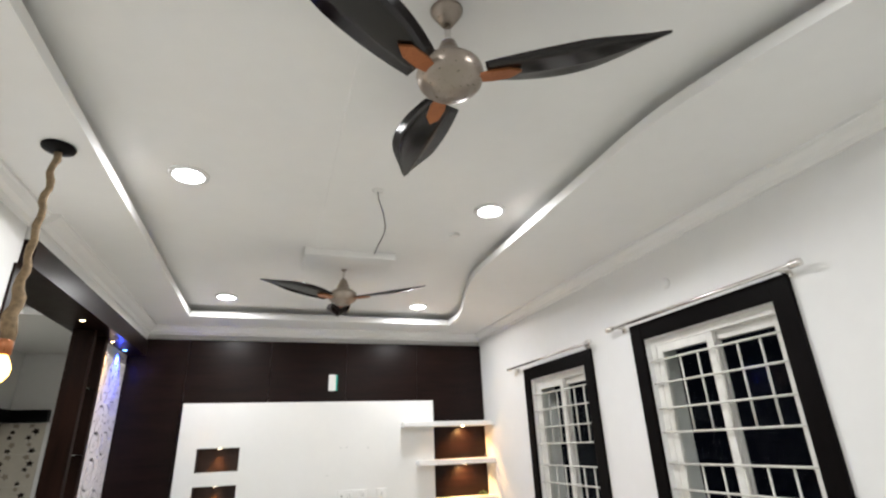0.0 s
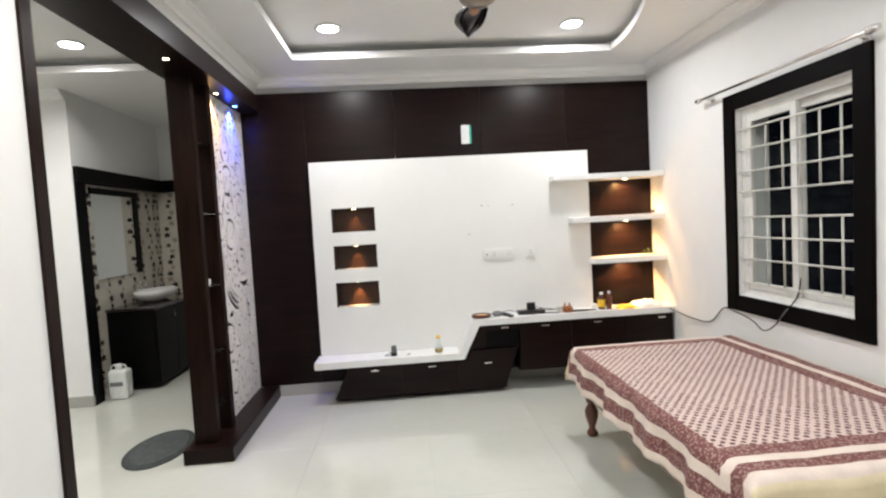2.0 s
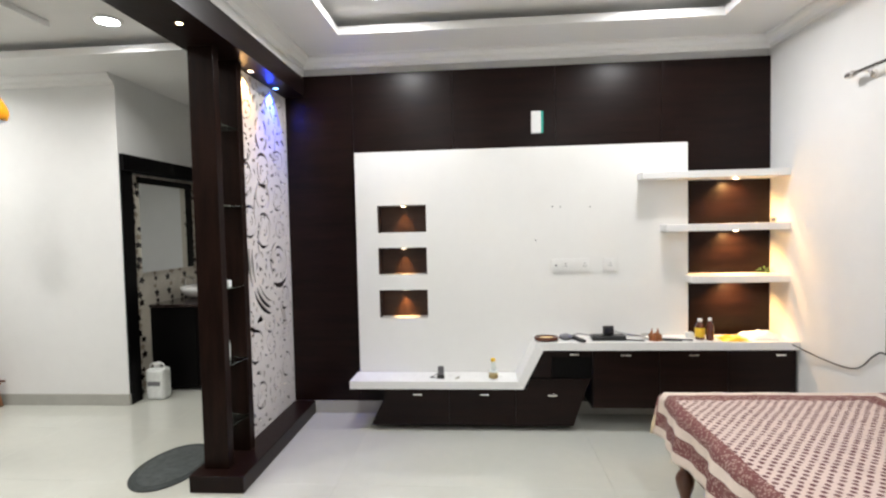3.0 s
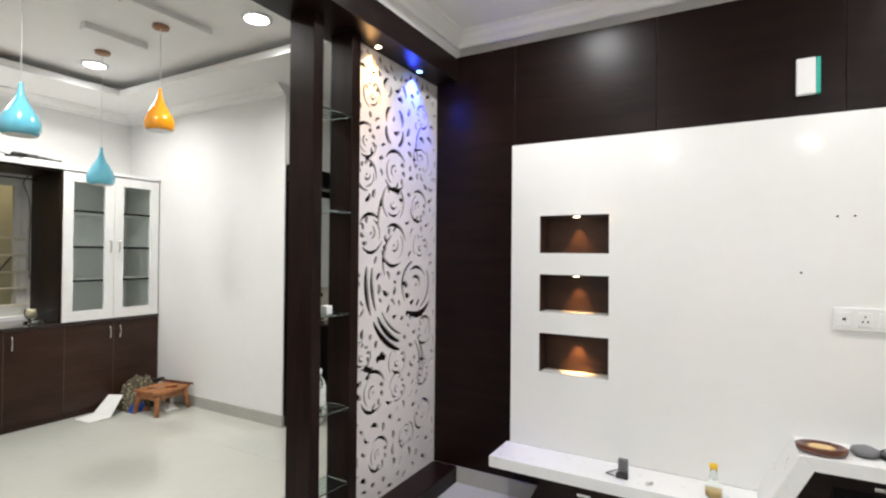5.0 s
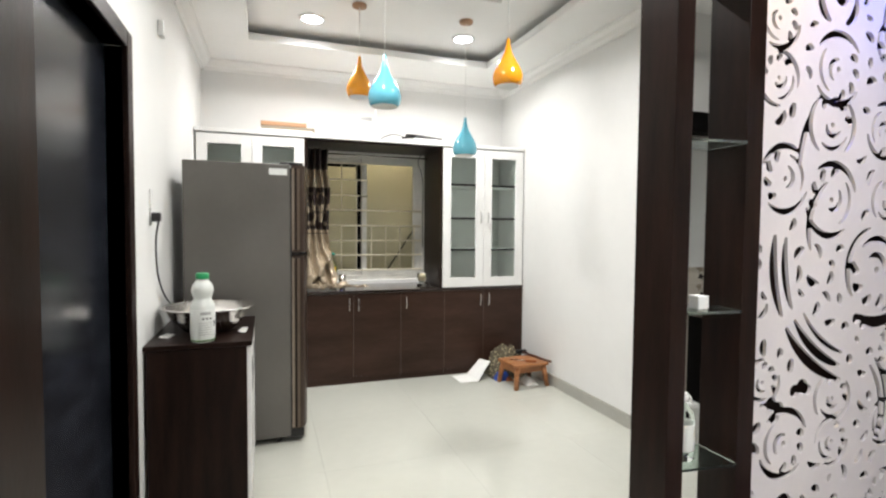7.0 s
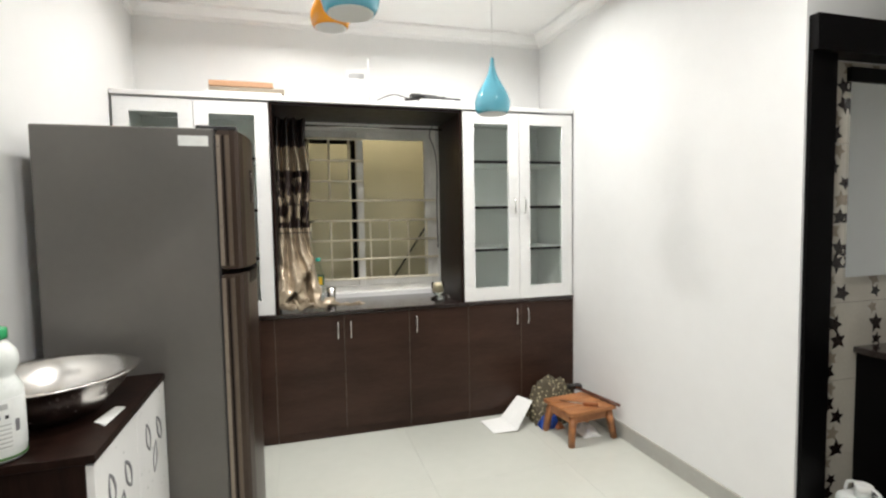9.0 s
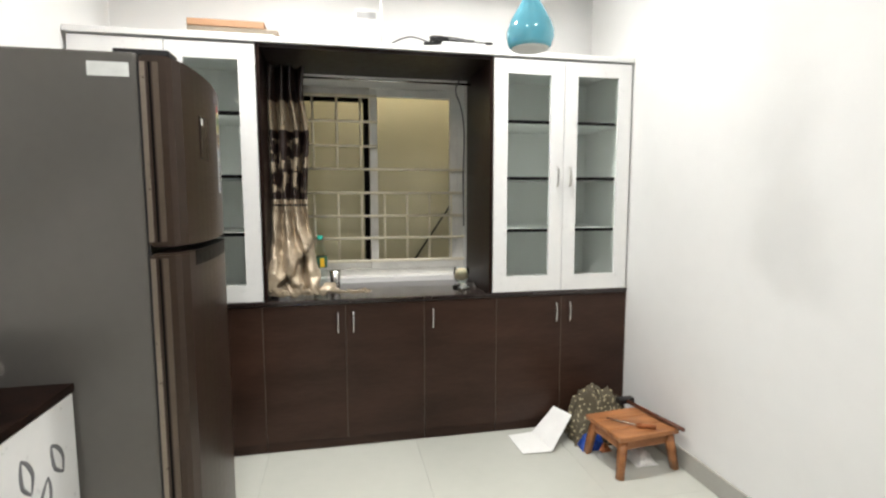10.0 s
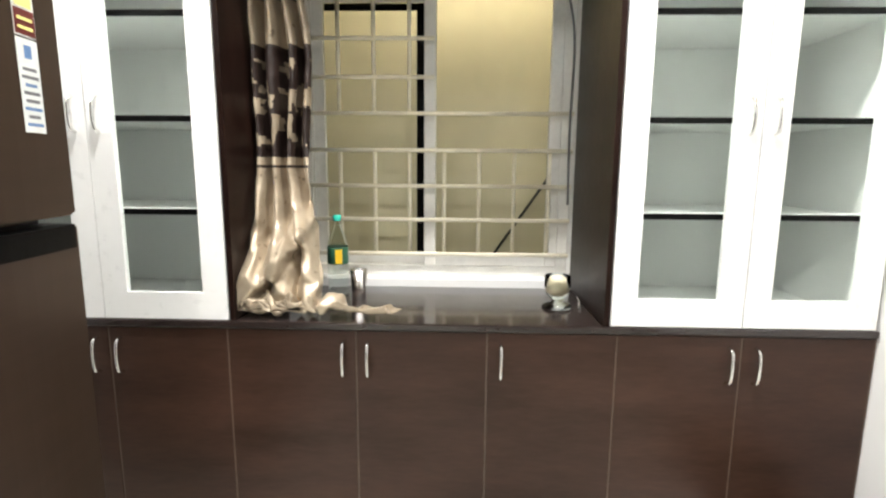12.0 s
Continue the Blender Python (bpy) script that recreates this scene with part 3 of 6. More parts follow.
for n_, pts in (("low_board", [(-0.885, 0.318), (0.392, 0.318), (0.352, 0.375), (-0.885, 0.375)]), ("slanted_board", [(0.393, 0.319), (0.538, 0.599), (0.49, 0.655), (0.353, 0.375)]), ("high_board", [(0.539, 0.6), (2.292, 0.6), (2.292, 0.655), (0.491, 0.655)])):
    part(n_, front(bmesh.new(), pts, 5.38, PF - 0.001), WHITE, ledge)

# partition with lattice
partition = thing("partition", (-1.36, 5.05, 0), "dark wenge room divider with glass shelves and a white lattice", "partition")
part("plinth", boxes((-1.6, -1.275, 4.48, PANEL - 0.002, 0, 0.1), bev=0.004), WENGE, partition)
part("end_board", boxes((-1.555, -1.404, 4.57, 4.632, 0.1, 2.57), bev=0.002), WENGE_V, partition)
part("middle_board", boxes((-1.53, -1.39, 4.82, 4.886, 0.1, 2.57), bev=0.002), WENGE_V, partition)
part("back_board", boxes((-1.505, -1.495, 4.887, PANEL - 0.002, 0.1, 2.57)), WENGE_V, partition)
for z in (0.33, 0.698, 1.158, 1.655, 2.132):
    bm = slab(bmesh.new(), [(-1.553, 4.633), (-1.405, 4.633), (-1.385, 4.819), (-1.528, 4.819)], z, z + 0.008)
    part("glass_shelf", bm, SHELFGLASS, partition, "pale green clear glass shelf")


def lattice(width, height, cell=0.0058):
    """A cut scroll panel: the height field of all cut-outs is traced cell by cell with smooth edges."""
    rng = random.Random(7)
    nx, nz = int(width / cell), int(height / cell)
    gx, gz = np.meshgrid(np.linspace(0, width, nx + 1), np.linspace(0, height, nz + 1), indexing="ij")
    field = np.full(gx.shape, 1.0)

    def dot(cx, cz, r):
        k = int(r / cell) + 3
        i, j = int(cx / cell), int(cz / cell)
        a, b, c, d = max(0, i - k), min(nx + 1, i + k + 1), max(0, j - k), min(nz + 1, j + k + 1)
        if a < b and c < d:
            field[a:b, c:d] = np.minimum(field[a:b, c:d], np.hypot(gx[a:b, c:d] - cx, gz[a:b, c:d] - cz) - r)

    def stroke(cx, cz, rad, a0, a1, fat, grow=0.0):
        n = max(8, int(abs(a1 - a0) * rad / 0.006))
        for k in range(n + 1):
            t = k / n
            r = rad * (1 + grow * t)
            ang = a0 + (a1 - a0) * t
            dot(cx + r * math.cos(ang), cz + r * math.sin(ang), max(0.0015, fat * math.sin(math.pi * (0.08 + 0.84 * t)) ** 0.8))

    taken = []

    def medallion(cx, cz, R, turn):
        """A scroll: two long outer slits, a spiral inside and teardrops in its hollow."""
        taken.append((cx, cz, R * 0.4))
        for k in range(2):
            a = turn + k * math.pi
            stroke(cx, cz, R, a, a + 1.9, max(0.006, R * 0.085))
        stroke(cx, cz, R * 0.74, turn + 1.8, turn + 3.6, max(0.005, R * 0.055))
        stroke(cx, cz, R * 0.26, turn + 1, turn + 3.6, max(0.005, R * 0.07), 0.5)
        for k in range(4):
            a = turn + 4.2 + k * 0.62
            stroke(cx + R * 0.66 * math.cos(a), cz + R * 0.66 * math.sin(a), R * 0.16, a, a + 1.9, R * 0.1)
        dot(cx, cz, R * 0.07)

    W, H = width, height
    scrolls = [(0.46, 0.745, 0.115, 0.6), (0.44, 0.67, 0.105, 2.2), (0.145, 0.797, 0.09, 1.1), (0.15, 0.722, 0.085, 2.9), (0.75, 0.67, 0.095, 0.2), (0.2, 0.595, 0.105, 4.0), (0.45, 0.57, 0.12, 3.4),
               (0.73, 0.473, 0.15, 5.0), (0.5, 0.296, 0.085, 1.9), (0.505, 0.235, 0.08, 1.2), (0.24, 0.244, 0.11, 0.4), (0.83, 0.142, 0.09, 3.0), (0.78, 0.79, 0.085, 5.2), (0.78, 0.57, 0.08, 2.0),
               (0.12, 0.33, 0.075, 1.5), (0.85, 0.355, 0.085, 3.7), (0.82, 0.25, 0.08, 0.9), (0.2, 0.9, 0.075, 2.6), (0.8, 0.9, 0.07, 4.4), (0.3, 0.1, 0.09, 0.3), (0.62, 0.11, 0.075, 5.5)]
    for u, v, R, a in scrolls:
        medallion(W * u, H * v, R, a)
    # paired petals near the top
    for s_ in (-1, 1):
        stroke(W * 0.45 + s_ * 0.01, H * 0.865, 0.07, math.pi / 2 - s_ * 0.5, math.pi / 2 - s_ * 1.9, 0.014)
        stroke(W * 0.45 + s_ * 0.01, H * 0.835, 0.075, -math.pi / 2 + s_ * 0.4, -math.pi / 2 + s_ * 1.8, 0.015)
        stroke(W * 0.45 + s_ * 0.05, H * 0.93, 0.06, math.pi / 2 - s_ * 0.4, math.pi / 2 - s_ * 1.6, 0.012)
    # the great sweeping scrolls
    for rad, fat in ((0.44, 0.018), (0.395, 0.016), (0.35, 0.008)):
        stroke(W * 0.66, H * 0.495, rad, 3.72, 4.42, fat)
    for rad, fat in ((0.44, 0.017), (0.39, 0.014)):
        stroke(W * 0.66, H * 0.495, rad, 3.0, 3.6, fat)
    for rad, fat in ((0.27, 0.012), (0.235, 0.01)):
        stroke(W * 0.52, H * 0.27, rad, -0.5, 0.75, fat)
    stroke(W * 0.75, H * 0.475, 0.19, 4.2, 5.6, 0.021)
    stroke(W * 0.55, H * 0.53, 0.19, 2.2, 3.5, 0.012)
    stroke(W * 0.62, H * 0.62, 0.3, 2.6, 3.2, 0.011)
    stroke(W * 0.95, H * 0.82, 0.2, 2.4, 3.6, 0.011)
    for u, v, r in ((0.33, 0.318, 0.024), (0.29, 0.313, 0.02), (0.36, 0.313, 0.017), (0.17, 0.3, 0.021), (0.21, 0.293, 0.02), (0.19, 0.28, 0.018), (0.62, 0.405, 0.017), (0.66, 0.395, 0.014)):
        dot(W * u, H * v, r)
    tries = 0
    while tries < 6000:
        tries += 1
        cx, cz = rng.uniform(0.02, W - 0.02), rng.uniform(0.02, H - 0.02)
        if any(math.hypot(cx - a, cz - b) < r for a, b, r in taken):
            continue
        i, j = int(cx / cell), int(cz / cell)
        k = 4
        if field[max(0, i - k):i + k + 1, max(0, j - k):j + k + 1].min() < (0.04 if cz < 0.5 else 0.0125):
            continue
        a = rng.uniform(0, 6.28)
        rad = rng.uniform(0.022, 0.05)
        stroke(cx - rad * math.cos(a + 0.6), cz - rad * math.sin(a + 0.6), rad, a, a + rng.uniform(0.9, 1.6), rng.uniform(0.007, 0.014))
    field = field - 0.0018
    # a solid rim
    rim = np.minimum(np.minimum(gx, W - gx), np.minimum(gz, H - gz))
    field = np.where(rim < 0.016, np.maximum(field, 0.008), field)
    verts, faces, index, rim_edges = [], [], {}, []

    def grid_vert(i, j):
        key = (i, j)
        if key not in index:
            index[key] = len(verts)
            verts.append((float(gx[i, j]), float(gz[i, j])))
        return index[key]

    def cut_vert(i, j, k, l):
        key = (min((i, j), (k, l)), max((i, j), (k, l)))
        if key not in index:
            t = field[i, j] / (field[i, j] - field[k, l])
            index[key] = len(verts)
            verts.append((float(gx[i, j] + t * (gx[k, l] - gx[i, j])), float(gz[i, j] + t * (gz[k, l] - gz[i, j]))))
        return index[key]

    solid = field > 0
    for i in range(nx):
        for j in range(nz):
            ring = [(i, j), (i + 1, j), (i + 1, j + 1), (i, j + 1)]
            inside = [solid[c] for c in ring]
            if not any(inside):
                continue
            poly, cuts = [], []
            for k in range(4):
                a, b = ring[k], ring[(k + 1) % 4]
                if inside[k]:
                    poly.append(grid_vert(*a))
                if inside[k] != inside[(k + 1) % 4]:
                    v = cut_vert(*a, *b)
                    poly.append(v)
                    cuts.append(v)
            if len(poly) > 2:
                faces.append(poly)
            if len(cuts) == 2:
                rim_edges.append((cuts[0], cuts[1]))
    border = [[grid_vert(i, 0) for i in range(nx + 1)], [grid_vert(i, nz) for i in range(nx + 1)], [grid_vert(0, j) for j in range(nz + 1)], [grid_vert(nx, j) for j in range(nz + 1)]]
    for line in border:
        rim_edges += list(zip(line, line[1:]))
    return verts, faces, rim_edges


JX, J0, J1, JZ0, JZ1 = -1.45, 4.888, PANEL - 0.002, 0.1, 2.568
lv, lf, le = lattice(J1 - J0, JZ1 - JZ0)
n = len(lv)
thick = 0.012
co = [(JX, J0 + a, JZ0 + b) for a, b in lv] + [(JX - thick, J0 + a, JZ0 + b) for a, b in lv]
me = bpy.data.meshes.new("lattice")
me.from_pydata(co, [], lf + [[v + n for v in reversed(f)] for f in lf] + [[a, b, b + n, a + n] for a, b in le])
me.materials.append(JALI)
lat = new("lattice", me)
lat.parent, lat.matrix_parent_inverse = partition, Matrix.Translation(partition.location).inverted()
tagged(lat, "white panel cut with scrolls and leaves")


def recessed_light(x, y, z, r, mat, label, group, rim_mat=CHROME):
    t = thing("spotlight", (x, y, z), label, "spotlight", group)
    part("ring", turned([(r, 0), (r * 1.5, -0.001), (r * 1.5, 0.003), (r, 0.004)], (x, y, z - 0.005), 20), rim_mat, t)
    part("lens", turned([(r * 0.98, 0), (r * 0.98, 0.003)], (x, y, z - 0.0075), 20), mat, t)


for px, py, tint, watts in SPOTS:
    recessed_light(px, py, 2.57, 0.016, LENS_BLUE if tint is BLUE else LENS_WARM, "small blue spotlight in the header" if tint is BLUE else "small warm spotlight in the header", "header spotlights")


def downlight(x, y, z, r=0.085):
    t = thing("ceiling_downlight", (x, y, z), "round white ceiling downlight, switched on", "ceiling light", "ceiling downlights")
    part("trim_ring", turned([(r, 0.0), (r * 1.16, 0.002), (r * 1.16, 0.012), (r, 0.012)], (x, y, z - 0.012), 32), WHITE, t)
    part("diffuser", turned([(r * 0.6, 0.0), (r * 0.98, 0.002), (r * 0.98, 0.006)], (x, y, z - 0.0135), 32), LENS, t)


for px, py in LIVING + DINING:
    downlight(px, py, TOP)


def fan(x, y, turn):
    f = thing("ceiling_fan", (x, y, TOP), "three-bladed ceiling fan with champagne motor and dark blades", "ceiling fan", "ceiling fans")
    part("canopy", turned([(0.02, 0), (0.05, -0.012 + 0.06), (0.055, 0.058)], (x, y, TOP - 0.06), 24), FANBODY, f)
    part("down_rod", turned([(0.011, 0), (0.011, 0.12)], (x, y, TOP - 0.16), 16), CHROME, f)
    z = TOP - 0.30
    part("motor", turned([(0.001, -0.035), (0.055, -0.035), (0.06, -0.022), (0.085, -0.015), (0.1, 0.0), (0.108, 0.03), (0.104, 0.05), (0.085, 0.068), (0.055, 0.085), (0.035, 0.13), (0.025, 0.16), (0.02, 0.162)], (x, y, z), 36), FANBODY, f)
    for k in range(3):
        m = pose(x, y, z + 0.012, 0, 0, turn + 120 * k)
        bm = bmesh.new()
        n = 22
        loops = []
        for i in range(n + 1):
            t = i / n
            r = 0.12 + 0.545 * t
            w = 0.044 + 0.044 * math.sin(math.pi * min(1, t * 0.95 + 0.12)) if t < 0.985 else 0.02
            w *= 1 - 0.75 * max(0, t - 0.55) ** 1.6 / 0.45 ** 1.6
            off = 0.025 * math.sin(math.pi * t) - 0.012
            tilt = radians(12 - 6 * t)
            row = []
            for s, h in ((-1, 0), (-0.35, 0.004), (0.35, 0.004), (1, 0), (0.35, -0.004), (-0.35, -0.004)):
                c = s * w
                row.append(bm.verts.new((r, off + c * math.cos(tilt) - h * math.sin(tilt), c * math.sin(tilt) + h * math.cos(tilt) + 0.025 * t)))
            loops.append(row)
        for a, b in zip(loops, loops[1:]):
            for q in range(6):
                bm.faces.new((a[q], a[(q + 1) % 6], b[(q + 1) % 6], b[q])).smooth = True
        bm.faces.new(list(reversed(loops[0])))
        bm.faces.new(loops[-1])
        bmesh.ops.transform(bm, matrix=m, verts=bm.verts)
        blade = part("blade", bm, FANBLADE, f)
        bm = bmesh.new()
        slab(bm, [(0.09, -0.018), (0.13, -0.026), (0.19, -0.022), (0.225, 0.0), (0.19, 0.024), (0.13, 0.026), (0.09, 0.018)], -0.013, -0.004)
        bmesh.ops.transform(bm, matrix=m @ pose(0, 0, 0, 8), verts=bm.verts)
        part("blade_bracket", bm, COPPER, blade, "copper coloured bracket")


fan(0.415, 1.26, -30)
fan(0.405, 3.83, -32)
single("ceiling_box", boxes((0.09, 0.75, 3.53, 3.92, TOP - 0.055, TOP), bev=0.004), CEILING, "white boxed plaster panel above the ceiling fan", "ceiling box")
single("ceiling_strip", boxes((0.16, 0.6, 1.45, 3.53, TOP - 0.008, TOP), bev=0.002), CEILING, "flat raised plaster strip along the ceiling", "ceiling strip")
single("hanging_wire", tube(bmesh.new(), curve_pts([(0.43, 2.56, TOP), (0.435, 2.56, TOP - 0.06), (0.465, 2.57, TOP - 0.15), (0.475, 2.58, TOP - 0.24), (0.44, 2.59, TOP - 0.33), (0.42, 2.59, TOP - 0.38)]), 0.0035, 6), GREYCABLE, "loose grey wire hanging from the ceiling", "wire")
bm = turned([(0.012, 0), (0.03, 0.004), (0.032, 0.012), (0.028, 0.02)], (0.43, 2.56, TOP - 0.02), 18)
single("ceiling_rose", bm, PLATE, "small white ceiling rose", "ceiling rose")

# rope pendant
rp = thing("rope_pendant", (-0.99, 2.28, CEIL), "hanging bulb on a thick jute rope with a black rose", "pendant light")
part("rose", turned([(0.02, 0), (0.06, 0.012), (0.064, 0.022), (0.06, 0.028)], (-0.99, 2.28, CEIL - 0.028), 28), BLACK, rp)
rope = [(-0.99 + 0.006 * math.sin(k * 1.7), 2.28 + 0.006 * math.cos(k * 1.3), CEIL - 0.03 - 0.8 * k / 24) for k in range(25)]
part("rope", tube(bmesh.new(), rope, [0.014 + 0.0015 * math.sin(k * 2.1) + (0.012 * ease((k - 14) / 9)) for k in range(25)], 10), ROPE, rp)
part("holder", turned([(0.02, 0), (0.028, 0.004), (0.028, 0.05), (0.018, 0.06)], (-0.99, 2.28, 1.99), 20), COPPER, rp)
part("bulb", turned([(0.004, -0.1), (0.022, -0.092), (0.036, -0.07), (0.038, -0.045), (0.028, -0.018), (0.018, 0.0)], (-0.99, 2.28, 1.99), 20), BULB, rp)

# day bed with printed cotton spread
bed = thing("day_bed", (1.65, 3.5, 0), "low wooden day bed with turned legs under a cotton spread", "bed")
BX0, BX1, BY0, BY1, BZ = 1.08, 2.23, 2.68, 4.46, 0.6
part("mattress", boxes((BX0 + 0.01, BX1 - 0.01, BY0 + 0.01, BY1 - 0.01, 0.42, BZ - 0.006), bev=0.03), CREAM, bed)
for r in ((BX0, BX1, BY0, BY0 + 0.05, 0.3, 0.42), (BX0, BX1, BY1 - 0.05, BY1, 0.3, 0.42), (BX0, BX0 + 0.05, BY0 + 0.05, BY1 - 0.05, 0.3, 0.42), (BX1 - 0.05, BX1, BY0 + 0.05, BY1 - 0.05, 0.3, 0.42)):
    part("rail", boxes(r, bev=0.006), LEGWOOD, bed)
for x, y in ((BX0 + 0.06, BY0 + 0.06), (BX1 - 0.06, BY0 + 0.06), (BX0 + 0.06, BY1 - 0.06), (BX1 - 0.06, BY1 - 0.06)):
    part("leg", turned([(0.026, 0), (0.036, 0.012), (0.036, 0.03), (0.02, 0.05), (0.024, 0.075), (0.042, 0.13), (0.047, 0.17), (0.034, 0.2), (0.022, 0.22), (0.034, 0.235), (0.04, 0.26), (0.045, 0.3)], (x, y, 0), 22), LEGWOOD, bed)

# the spread: one sheet of cloth over the bed, falling over three sides
def spread_sheet():
    """Flat cloth coordinates (u, v) bent over the bed's edges; returns the mesh with a material for each printed band."""
    nu, nv = 90, 150
    U0, U1, V0, V1 = -0.25, 1.13, -0.33, 2.0
    W_, L_ = BX1 - BX0, BY1 - BY0
    bm = bmesh.new()
    grid = []
    for i in range(nu + 1):
        row = []
        for j in range(nv + 1):
            u, v = U0 + (U1 - U0) * i / nu, V0 + (V1 - V0) * j / nv
            x, y, z = BX0 + u, BY0 + v, BZ
            drop = 0
            r = 0.03
            if u < 0:
                d = -u
                a = min(d / r, 1.45)
                x = BX0 - r * math.sin(a) + (-0.012 - 0.10 * max(0, d - 0.045)) * (d > 0.045)
                drop = r * (1 - math.cos(a)) + max(0, d - r * 1.45)
                x += 0.018 * math.sin(v * 15 + 0.8) * min(1, d / 0.15) + 0.008 * math.sin(v * 37) * min(1, d / 0.15)
            if v < 0:
                d = -v
                a = min(d / r, 1.45)
                y = BY0 - r * math.sin(a) - 0.012 * (d > 0.045) - 0.05 * max(0, d - 0.045)
                drop = max(drop, r * (1 - math.cos(a)) + max(0, d - r * 1.45))
                y += 0.013 * math.sin(u * 17) * min(1, d / 0.15)
            if v > L_:
                d = v - L_
                a = min(d / r, 1.45)
                y = BY1 + r * math.sin(a) + 0.01
                drop = max(drop, r * (1 - math.cos(a)) + max(0, d - r * 1.45))
            z = BZ - drop + 0.004 * noise.noise(Vector((u * 5, v * 5, 0))) + 0.003 * noise.noise(Vector((u * 14, v * 14, 3)))
            row.append(bm.verts.new((x, y, max(z, 0.06))))
        grid.append(row)
    for i in range(nu):
        for j in range(nv):
            f = bm.faces.new((grid[i][j], grid[i + 1][j], grid[i + 1][j + 1], grid[i][j + 1]))
            f.smooth = True
            u, v = U0 + (U1 - U0) * (i + 0.5) / nu, V0 + (V1 - V0) * (j + 0.5) / nv
            e = min(u + 0.25, W_ + 0.02 - u, v + 0.03, L_ + 0.14 - v)
            f.material_index = 0 if e < 0 or v < -0.03 else 2 if e < 0.05 else 1 if e < 0.115 else 2 if e < 0.17 else 1 if e < 0.25 else 3
    return bm


sb = spread_sheet()
me = bpy.data.meshes.new("bedspread")
sb.to_mesh(me)
sb.free()
for m_ in (CREAM, MAROON, PALE, BLOCK):
    me.materials.append(m_)
spread = new("bedspread", me)
spread.modifiers.new("cloth", "SOLIDIFY").thickness = 0.004
tagged(spread, "maroon block-printed cotton spread with cream fringe over the day bed", "bedspread")
bm = bmesh.new()
frng = random.Random(3)
for k in range(110):
    x = BX0 - 0.03 + 1.13 * k / 110
    y, z = BY0 - 0.062 + 0.013 * math.sin((x - BX0) * 17), BZ - 0.315
    tube(bm, [(x, y, z), (x + frng.uniform(-0.006, 0.006), y - 0.004, z - 0.035), (x + frng.uniform(-0.012, 0.012), y, z - 0.07)], [0.0035, 0.003, 0.0015], 4)
fr = mesh_object("fringe", bm, CREAM)
fr.parent = spread
tagged(fr, "knotted cream fringe")
single("floor_board", boxes((1.12, 1.52, 2.86, 3.43, 0, 0.018), bev=0.003), WOODY, "flat brown wooden board on the floor under the bed", "board")

# ---- dining room: crockery wall ----
CF = -4.76                       # front of the cabinets


def bow_handle(parent, y, z, h=0.12, x=CF + 0.02, proud=0.028):
    pts = curve_pts([(x, y, z - h / 2), (x + proud * 0.8, y, z - h / 2 + 0.012), (x + proud, y, z), (x + proud * 0.8, y, z + h / 2 - 0.012), (x, y, z + h / 2)], 5)
    part("handle", tube(bmesh.new(), pts, 0.0055, 8), CHROME, parent, "bowed chrome handle")


EDGEBAND = material("pale_edge_band", (0.085, 0.058, 0.042), 0.45, vary=0.3, scale=12)


def base_cabinet(y0, y1, doors, handles):
    c = thing("base_cabinet", ((CF + WEST) / 2, (y0 + y1) / 2, 0), "dark brown laminate base cabinet with bowed chrome handles", "cabinet", "base cabinets")
    part("body", boxes((WEST + 0.005, CF, y0 + 0.001, y1 - 0.001, 0, 0.811)), BROWN, c)
    for (a, b), hy in zip(doors, handles):
        part("edge_band", boxes((CF, CF + 0.0165, b - 0.0022, b + 0.0022, 0.06, 0.808)), EDGEBAND, c)
        d = part("door", boxes((CF, CF + 0.018, a + 0.0025, b - 0.0025, 0.06, 0.808), bev=0.0015), BROWN, c)
        bow_handle(d, hy, 0.712)


base_cabinet(2.96, 3.79, [(2.96, 3.385), (3.385, 3.79)], [3.345, 3.425])
base_cabinet(3.79, 4.653, [(3.79, 4.22), (4.22, 4.653)], [4.178, 4.26])
base_cabinet(4.653, 5.075, [(4.653, 5.075)], [4.698])
base_cabinet(5.075, DNORTH - 0.006, [(5.075, 5.475), (5.475, DNORTH - 0.006)], [5.434, 5.52])
counter = thing("countertop", (-5.0, 4.4, 0.802), "dark polished countertop along the base cabinets", "countertop")
part("slab", boxes((WEST + 0.002, CF + 0.014, 2.96, DNORTH - 0.004, 0.8125, 0.836), bev=0.001), GRANITE, counter)
part("front_edge", boxes((CF + 0.0145, CF + 0.026, 2.96, DNORTH - 0.004, 0.8125, 0.8365), bev=0.004), GRANITE, counter)


